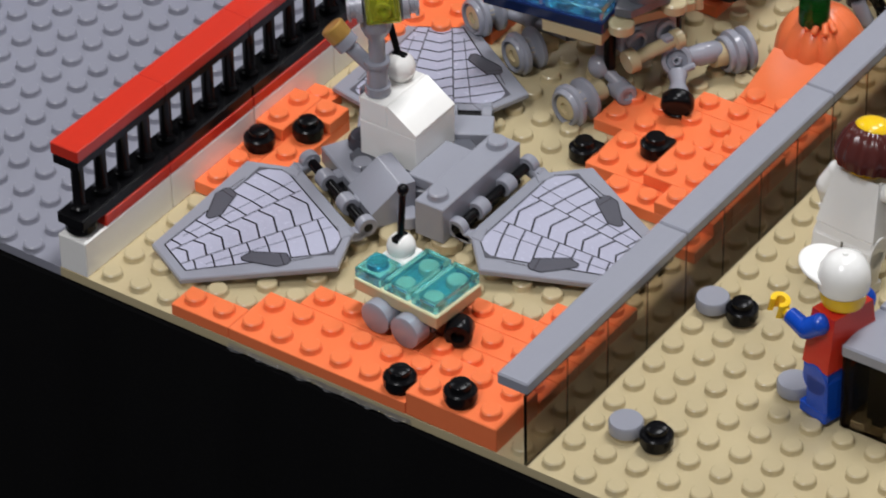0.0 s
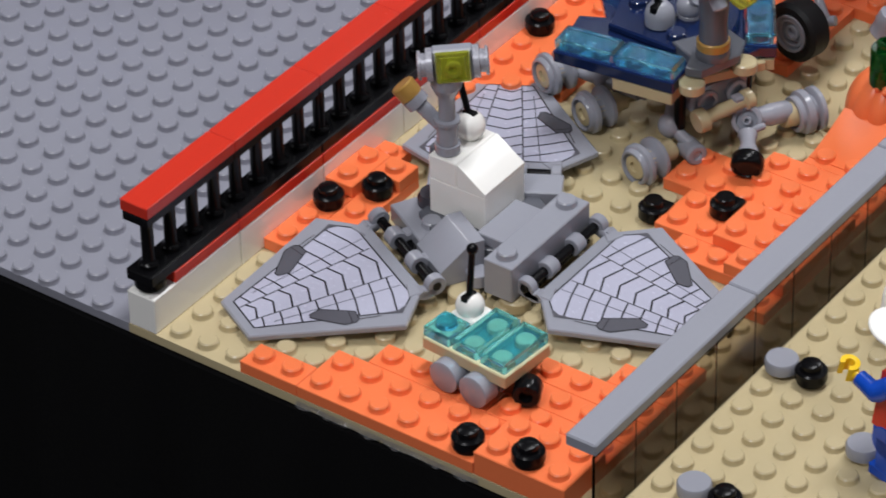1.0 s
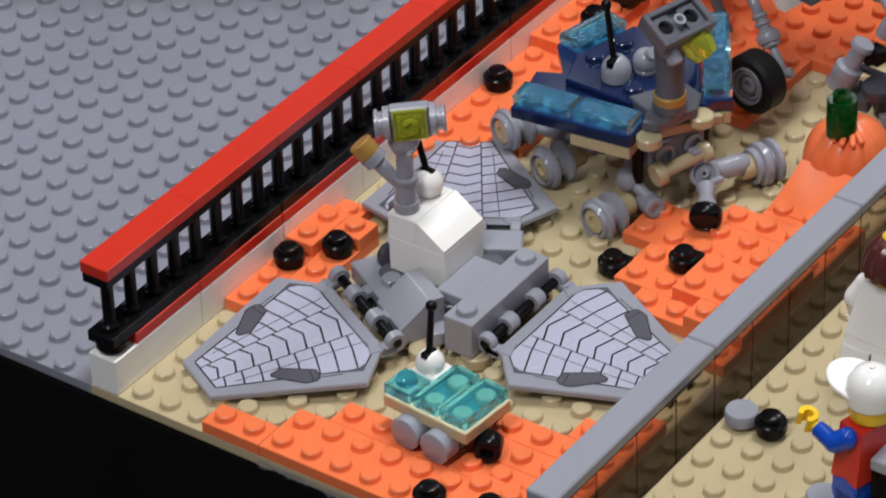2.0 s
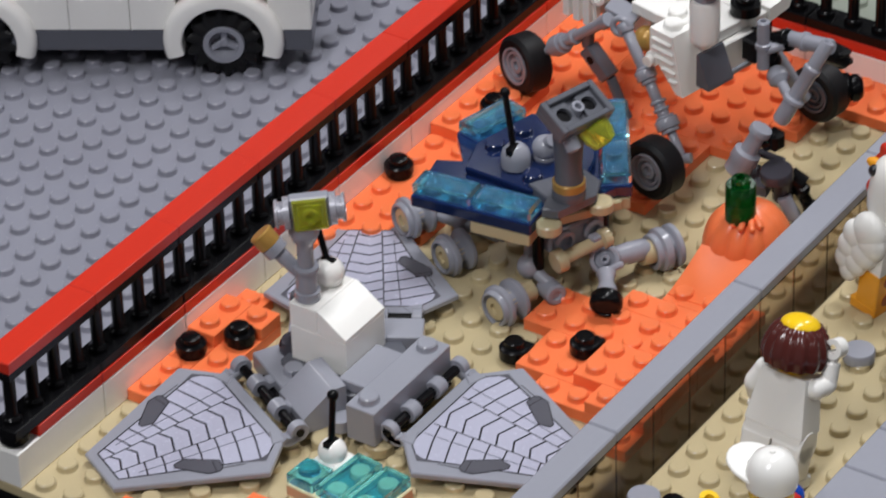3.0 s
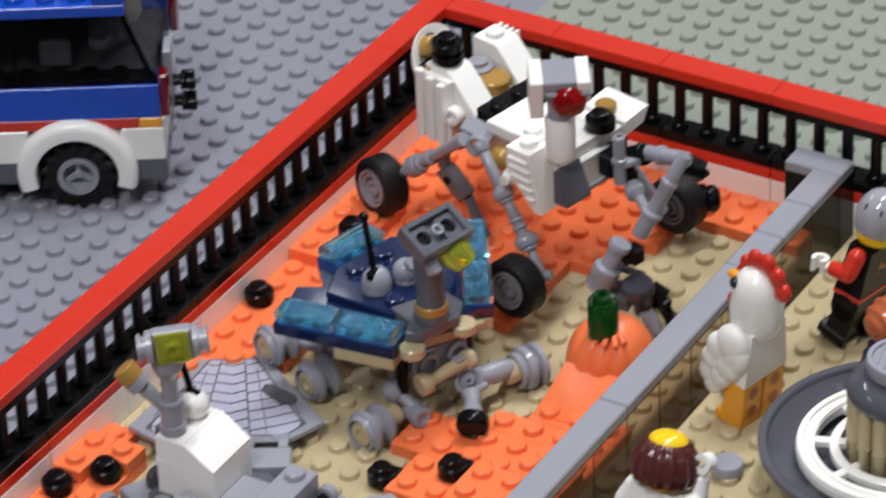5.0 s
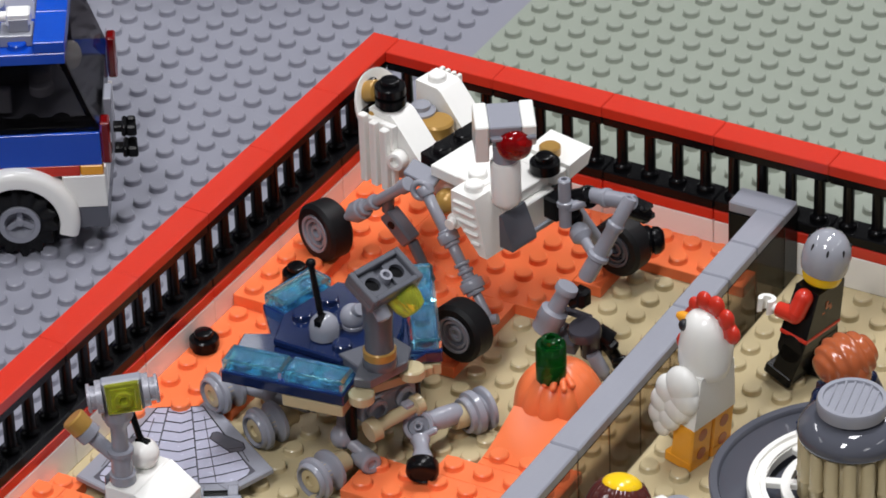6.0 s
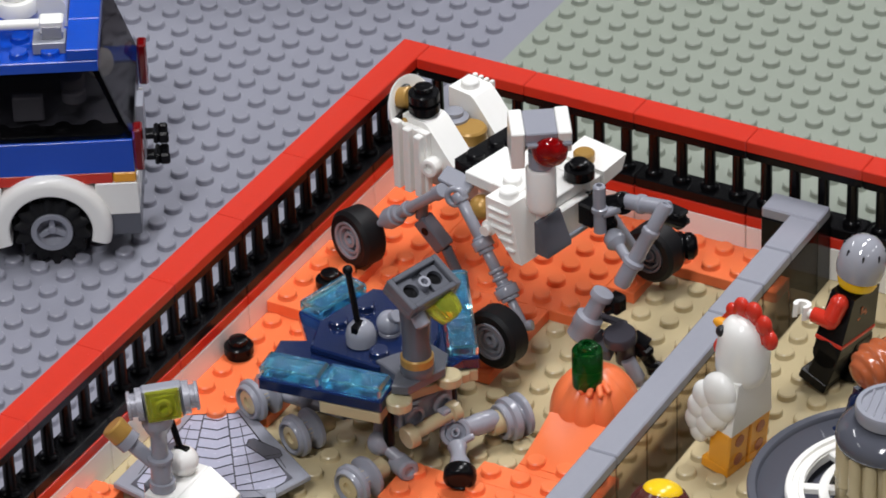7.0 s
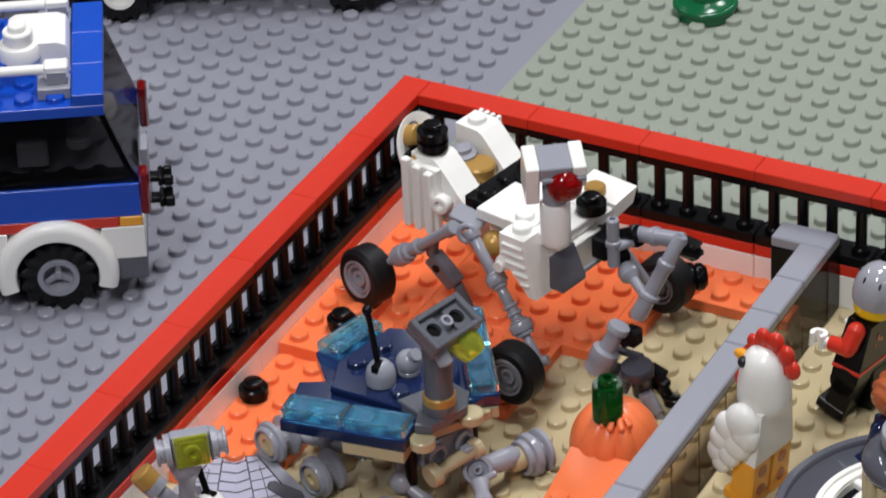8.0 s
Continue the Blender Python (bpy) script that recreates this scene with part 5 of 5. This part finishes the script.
# ---- truck far behind the van: only its lower part comes into view ----
truck = thing("truck", -16.2, 37.6, 0, "dark toy truck on black tyres behind the van", "truck", 28)
part("chassis", Geo().box(-4.0, 0.6, 0.75, 12.5, 5.0, 1.7, 0.05), BLACK, truck, "black chassis")
part("cab", Geo().box(-4.0, 0.2, 1.7, 1.8, 5.2, 5.0, 0.06), WHITE, truck)
part("bed", Geo().box(1.9, 0.1, 1.7, 12.5, 5.3, 4.2, 0.06), DGREY, truck)
for x in (0.5, 9.0):
    for y, a in ((0.4, -1), (5.0, 1)):
        wheel_parts(truck, x, y, 1.2, (0, a, 0), 1.2, 1.0, RUBBER, WHITE, 0.6, 3)

# ---- foot of a plastic tree ----
tree = thing("tree_base", 3.35, 46.8, 0, "dark green round foot of a plastic tree", "tree base")
part("foot", Geo().lathe([(1.05, 0.0), (1.15, 0.06), (1.15, 0.35), (1.0, 0.5), (0.55, 0.62), (0.45, 0.9), (0.4, 1.6)], 30), TREE_GREEN, tree)
part("foot_ring", Geo().ring(1.05, 0.14, 32, 10, pose(0, 0, 0.4)), TREE_GREEN, tree)


# ---- toy figures ----
def swept_arm(g, s, lift, out, bend=42):
    """A bent arm from the shoulder; s: side, lift: degrees up from hanging, out: its reach to the side. Returns the hand's place."""
    a = radians(lift)
    sh = Vector((0.0, s * 0.86, 2.95))
    el = sh + Vector((0.35 * math.sin(a), s * (0.14 + out), -0.55 * math.cos(a) + 0.05))
    b = radians(lift + bend)
    wr = el + Vector((0.62 * math.sin(b), s * out * 0.4, -0.62 * math.cos(b)))
    g.ball(*sh, 0.3).rod(sh, el, 0.29, 14).ball(*el, 0.27).rod(el, wr, 0.26, 14, 0.23)
    d = (wr - el).normalized()
    return wr, d


def hand_shape(g, wr, d):
    q = d.to_track_quat("Z", "Y").to_matrix().to_4x4()
    m = Matrix.Translation(wr) @ q @ Matrix.Scale(0.88, 4)
    g.lathe([(0.15, -0.02), (0.15, 0.22)], 12, m)
    g.arch(0.15, 0.32, -236, 56, -0.24, 0.24, 16, m @ pose(0, 0, 0.44, 0, 90, 0))


def figure(name, label, x, y, rz, legs, torso, arms, hand_mat, face, lifts, gear, short=False, out=0.06, stride=0, lean=0.0, tip=0.0):
    low, top, arm, paw, skin = Geo(), Geo(), Geo(), Geo(), Geo()
    dz = -0.78 if short else 0.0
    for s in (-1, 1):
        m = pose(0, 0, 1.35, 0, -stride * s, 0) @ pose(0, 0, -1.35)
        y0, y1 = (0.03, 0.98) if s > 0 else (-0.98, -0.03)
        low.box(-0.48, y0, 0.0, 0.52, y1, 0.36, 0.05, m)
        low.box(-0.48, y0, 0.3, 0.3, y1, 1.35, 0.06, m)
        low.rod(m @ Vector((-0.02, y0, 1.25)), m @ Vector((-0.02, y1, 1.25)), 0.46, 18)
    low.box(-0.46, -0.96, 1.28, 0.46, 0.96, 1.62, 0.05)
    b, t = 0.96, 0.72
    verts = [(-0.48, -b, 1.62), (0.48, -b, 1.62), (0.48, b, 1.62), (-0.48, b, 1.62), (-0.42, -t, 3.2), (0.42, -t, 3.2), (0.42, t, 3.2), (-0.42, t, 3.2)]
    top.add(verts, [(3, 2, 1, 0), (4, 5, 6, 7), (0, 1, 5, 4), (1, 2, 6, 5), (2, 3, 7, 6), (3, 0, 4, 7)])
    for s, lift in zip((-1, 1), lifts):
        wr, d = swept_arm(arm, s, *((lift[0], lift[2], lift[1]) if isinstance(lift, tuple) else (lift, out)))
        hand_shape(paw, wr, d)
    skin.lathe([(0.4, 3.2), (0.42, 3.28), (0.58, 3.3), (0.62, 3.42), (0.62, 4.2), (0.56, 4.3), (0.3, 4.32), (0.3, 4.5)], 24)
    pieces = [(low, legs), (top, torso), (arm, arms), (paw, hand_mat), (skin, face)] + gear
    if short:
        for geo, _ in pieces[1:]:
            geo.v = [(a, b2, c + dz) for a, b2, c in geo.v]
        low.v = [(a, b2, c * 0.52) for a, b2, c in low.v]
    return many(name, pieces, label, "toy figure", x, y, 0.12, rz, "toy figures", lean, tip)


# white cap
cap = Geo().lathe([(0.66, 3.72), (0.7, 3.76), (0.72, 4.0), (0.68, 4.3), (0.52, 4.58), (0.25, 4.72), (0.08, 4.74), (0.07, 4.78), (0, 4.79)], 26)
brim = [(0.62 + 0.86 * math.cos(radians(a)), 0.74 * math.sin(radians(a))) for a in range(-90, 91, 15)]
cap.prism([(0.1, -0.7)] + brim + [(0.1, 0.7)], 0.0, 0.11, 0.03, pose(0, 0, 3.92, 0, -8, 0))
figure("toy_figure", "toy figure in red vest, blue trousers and white peaked cap", 20.6, 6.75, 165, BLUE, RED, BLUE, YELLOW, YELLOW, (35, 62), [(cap, WHITE)])

# bald crown with brown hair, seen in white clothes
hair = Geo()
verts, faces = [], []
na, rows_ = 112, [(0.44, 4.58), (0.62, 4.52), (0.8, 4.32), (0.9, 4.06), (0.96, 3.82), (0.95, 3.66), (0.88, 3.44), (0.6, 3.4)]
for r, z in rows_:
    for i in range(na):
        a = 2 * math.pi * i / na
        k = 1 + 0.04 * math.sin(a * 14 + z) * (1 if r > 0.6 else 0.3)
        verts.append((r * k * math.cos(a), r * k * math.sin(a), z))
for k in range(len(rows_) - 1):
    for i in range(na):
        j = (i + 1) % na
        faces.append((k * na + i, k * na + na + i, k * na + na + j, k * na + j))
hair.add(verts, faces)
crown = Geo().ball(0, 0, 4.48, 0.58, 28, 14, 0.5)
for i in range(5):
    for j in range(3):
        crown.ball(-0.3 + 0.15 * i, -0.2 + 0.2 * j, 4.72 - 0.16 * ((i - 2) ** 2 * 0.1 + (j - 1) ** 2 * 0.2), 0.07, 10, 6, 0.7)
figure("toy_figure", "toy figure in plain white with brown hair and yellow crown", 18.0, 11.4, 86, WHITE, WHITE, WHITE, WHITE, YELLOW, ((95, 80, 0.0), -4), [(hair, BROWN), (crown, YELLOW)], False, 0.12, 0, 16)

# grey helmet
helm = Geo().lathe([(0.62, 3.6), (0.7, 3.64), (0.75, 3.88), (0.75, 4.16), (0.66, 4.5), (0.44, 4.76), (0.2, 4.86), (0, 4.88)], 32)
slots = Geo()
for a in (20, 70, 118, 164, 212, 258, 306, 340):
    c, s_ = math.cos(radians(a)), math.sin(radians(a))
    slots.ball(0, 0, 0, 0.1, 10, 8, 1.0, pose(0.64 * c, 0.64 * s_, 4.45, 0, 0, a) @ Matrix.Diagonal((0.5, 0.45, 1.6, 1)))
belt = Geo().box(-0.5, -0.97, 1.6, 0.5, 0.97, 1.74, 0.03)
badge = Geo()
for dy, dz, w, h in ((0.0, 2.5, 0.3, 0.1), (0.12, 2.62, 0.12, 0.14), (-0.16, 2.4, 0.12, 0.1), (0.2, 2.34, 0.14, 0.06)):
    badge.box(-0.465, dy - w / 2, dz, -0.44, dy + w / 2, dz + h, 0.01)
figure("toy_figure", "toy figure with grey helmet, black vest and red sleeves", 17.42, 25.92, 171, BLACK, BLACK, RED, WHITE, YELLOW, (15, (6, 78, 0.08)), [(helm, HELMET), (slots, INK), (belt, RED), (badge, RUST)], False, 0.06, 10, -8.3, 6.0)

# short figure with reddish hair
hair2 = Geo()
verts, faces = [], []
na, nz = 40, 44
for k in range(nz + 1):
    f = math.pi * k / nz
    for i in range(na):
        a = 2 * math.pi * i / na
        ridge = 1 + 0.055 * math.sin(15 * f + 2.5 * math.sin(a)) * math.sin(f)
        verts.append((0.84 * ridge * math.sin(f) * math.cos(a), 1.0 * ridge * math.cos(f), 3.92 + 0.7 * ridge * math.sin(f) * math.sin(a)))
for k in range(nz):
    for i in range(na):
        j = (i + 1) % na
        faces.append((k * na + i, k * na + j, k * na + na + j, k * na + na + i))
hair2.add(verts, faces)
hair2.ball(-0.3, 0.0, 3.62, 0.62, 18, 10)
figure("toy_figure", "short toy figure in dark blue with wavy reddish hair", 20.35, 22.75, 150, NAVY, NAVY, NAVY, NAVY, YELLOW, (-15, -5), [(hair2, RUST)], True)

# rooster costume
legs_, body_, comb_, beak_, eye_ = Geo(), Geo(), Geo(), Geo(), Geo()
for s in (-1, 1):
    y0, y1 = (0.03, 0.98) if s > 0 else (-0.98, -0.03)
    legs_.box(-0.48, y0, 0.0, 0.52, y1, 0.36, 0.05).box(-0.48, y0, 0.3, 0.3, y1, 1.55, 0.06)
# darker rust discs on the flat backs stand in for the shaded leg holes
holes = Geo()
for s in (-0.5, 0.5):
    for z in (0.5, 1.15):
        holes.rod((-0.485, s, z), (-0.5, s, z), 0.2, 16, None, 0.0)
b, t = 0.96, 0.76
body_.add([(-0.5, -b, 1.5), (0.5, -b, 1.5), (0.5, b, 1.5), (-0.5, b, 1.5), (-0.44, -t, 3.2), (0.44, -t, 3.2), (0.44, t, 3.2), (-0.44, t, 3.2)], [(3, 2, 1, 0), (4, 5, 6, 7), (0, 1, 5, 4), (1, 2, 6, 5), (2, 3, 7, 6), (3, 0, 4, 7)])
body_.lathe([(0.58, 2.84), (0.73, 2.98), (0.81, 3.3), (0.82, 3.75), (0.77, 4.25), (0.66, 4.64), (0.47, 4.88), (0.24, 4.98), (0, 5.0)], 34, pose(-0.06, 0, 0, 0, 2, 0))
for s in (-1, 1):
    # a wing of overlapping rounded feathers
    k = 1.0 if s > 0 else 0.78
    for dx, dz, r, o in ((0.15, 2.74, 0.6, 0.0), (0.02, 2.42, 0.54, 0.03), (0.55, 2.42, 0.5, 0.05), (0.2, 2.02, 0.5, 0.08), (0.72, 1.98, 0.44, 0.1), (0.42, 1.6, 0.42, 0.13), (0.8, 1.55, 0.38, 0.14), (0.62, 1.24, 0.34, 0.16)):
        body_.ball(dx, s * 0.55, dz, r * k, 24, 12, 1.08, pose(0, s * (0.55 + o) * (1 if s > 0 else 0.7), 0) @ Matrix.Diagonal((1, 0.62, 1, 1)))
for a, z, r in ((0.62, 4.92, 0.21), (0.3, 5.2, 0.26), (-0.16, 5.24, 0.28), (-0.56, 4.98, 0.28), (-0.84, 4.6, 0.26)):
    comb_.ball(a, 0, z, r, 16, 10, 1.15)
comb_.arch(0.56, 1.04, 22, 160, -0.15, 0.15, 16, pose(-0.07, 0, 4.2))
comb_.v = [(x_, y_ * 0.75, z_) for x_, y_, z_ in comb_.v]
comb_.ball(0.88, 0.12, 3.6, 0.17, 10, 8, 1.5).ball(0.88, -0.12, 3.6, 0.17, 10, 8, 1.5)
beak_.turned((0.5, 0.1, 4.44), (1.14, 0.16, 4.4), [(0.24, 0), (0.22, 0.3), (0.17, 0.7), (0.08, 0.95), (0, 1.0)], 14)
for s in (-1, 1):
    eye_.ball(0.57, s * 0.5, 4.48, 0.18, 12, 8)
many("toy_figure", [(legs_, AMBER), (holes, RUST), (body_, WHITE), (comb_, RED), (beak_, AMBER), (eye_, INK)], "toy figure in a white rooster costume with red comb", "toy figure", 16.42, 20.9, 0.02, 167, "toy figures", -5.5)

# ---- round dish with a white wheel and a capped column ----
fountain = thing("round_dish", 21.98, 19.62, 0, "dark grey round dish with white spoked wheel and column", "dish")
part("dish", Geo().lathe([(1.4, 0.1), (1.6, 0.3), (2.8, 0.55), (3.7, 1.05), (4.05, 1.42), (4.12, 1.5), (4.12, 1.62), (4.08, 1.66), (3.88, 1.66), (3.84, 1.62), (3.82, 1.5), (3.6, 1.3), (2.7, 0.9), (0, 0.75)], 72), GLOSSY, fountain, "glossy dark grey dish")
def band(r0, r1, z0, z1, n=60):
    """A flat round band."""
    return Geo().lathe([(r0, z0), (r1, z0), (r1 + 0.03, z0 + 0.03), (r1 + 0.03, z1 - 0.03), (r1, z1), (r0, z1), (r0, z0)], n, None, False)


spoked = part("spoked_wheel", band(2.46, 2.98, 1.2, 1.48), WHITE, fountain, "white spoked wheel")
part("inner_band", band(1.74, 2.0, 1.22, 1.48), WHITE, spoked)
part("raised_band", band(2.8, 2.96, 1.47, 1.6), WHITE, spoked)
part("raised_band", band(2.48, 2.6, 1.47, 1.57), WHITE, spoked)
for k in range(8):
    part("spoke", Geo().box(0.6, -0.14, 1.22, 2.7, 0.14, 1.47, 0.04, pose(0, 0, 0, 0, 0, 45 * k + 20)), WHITE, spoked)
col = part("column", Geo().lathe([(1.15, 0.8), (1.26, 0.9), (1.26, 3.25), (1.15, 3.35)], 40), TAN, fountain, "tan ribbed column")
RIB = Geo().lathe([(0.14, 1.0), (0.2, 1.1), (0.2, 1.9), (0.24, 2.0), (0.2, 2.1), (0.2, 3.15), (0.14, 3.25)], 10).mesh("rib")
for k in range(16):
    ob = part("rib", RIB, TAN, col)
    a = radians(22.5 * k)
    ob.location = (1.36 * U * math.cos(a), 1.36 * U * math.sin(a), 0)
cap_ = part("cap", Geo().lathe([(1.35, 3.28), (1.56, 3.34), (1.6, 3.48), (1.5, 3.75), (1.2, 3.98), (0.9, 4.08)], 44), GLOSSY, fountain, "glossy dark grey cap")
part("grille", Geo().lathe([(0.9, 4.1), (1.02, 4.16), (1.04, 4.5), (1.0, 4.58), (0.86, 4.58), (0.84, 4.5), (0, 4.5)], 40), GREY, cap_)
for k in range(6):
    x = -0.62 + 0.25 * k
    w = math.sqrt(0.84 ** 2 - x * x)
    part("bar", Geo().box(x - 0.035, -w, 4.48, x + 0.035, w, 4.57, 0.01, pose(0, 0, 0, 0, 0, 10)), GREY, cap_)

# ---- low counter of smoky panels beside the figures ----
counter = thing("counter", 21, 6, 0, "low counter of smoky clear panels with light grey tile top", "counter")
for k in range(4):
    part("top_tile", brick(Geo(), 0, 2 * k, 2.4, 2, 2, PLATE, False, 0.015, 0.05), GREY, counter)
    g = Geo().box(0.05, 2 * k + 0.03, 0.0, 0.3, 2 * k + 1.97, 2.4, 0.03)
    part("panel", g, SMOKE, counter, "smoky clear panel")
part("panel", Geo().box(0.1, 0.05, 0.0, 1.9, 0.3, 2.4, 0.03), SMOKE, counter, "smoky clear panel")
part("core", Geo().box(0.6, 0.6, 0.0, 1.9, 7.9, 2.38, 0.03), BLACK, counter)

# ---- clear film under the front edge ----
g = Geo()
verts, faces = [], []
for i in range(41):
    x = 5.0 + 6.2 * i / 40
    verts += [(x, 0.0, -0.12), (x, -0.09 - 0.04 * math.sin(i * 1.25) - 0.03 * math.sin(i * 2.9), -0.24 - 0.05 * math.sin(i * 0.9))]
for i in range(40):
    faces.append((2 * i, 2 * i + 1, 2 * i + 3, 2 * i + 2))
g.add(verts, faces)
tagged(part("clear_film", g, plastic("clear_film_plastic", (0.9, 0.9, 0.92), 0.08, 0.02, 0.1, 0.9, 1.4)), "crinkled clear plastic film sticking out under the plate", "film")
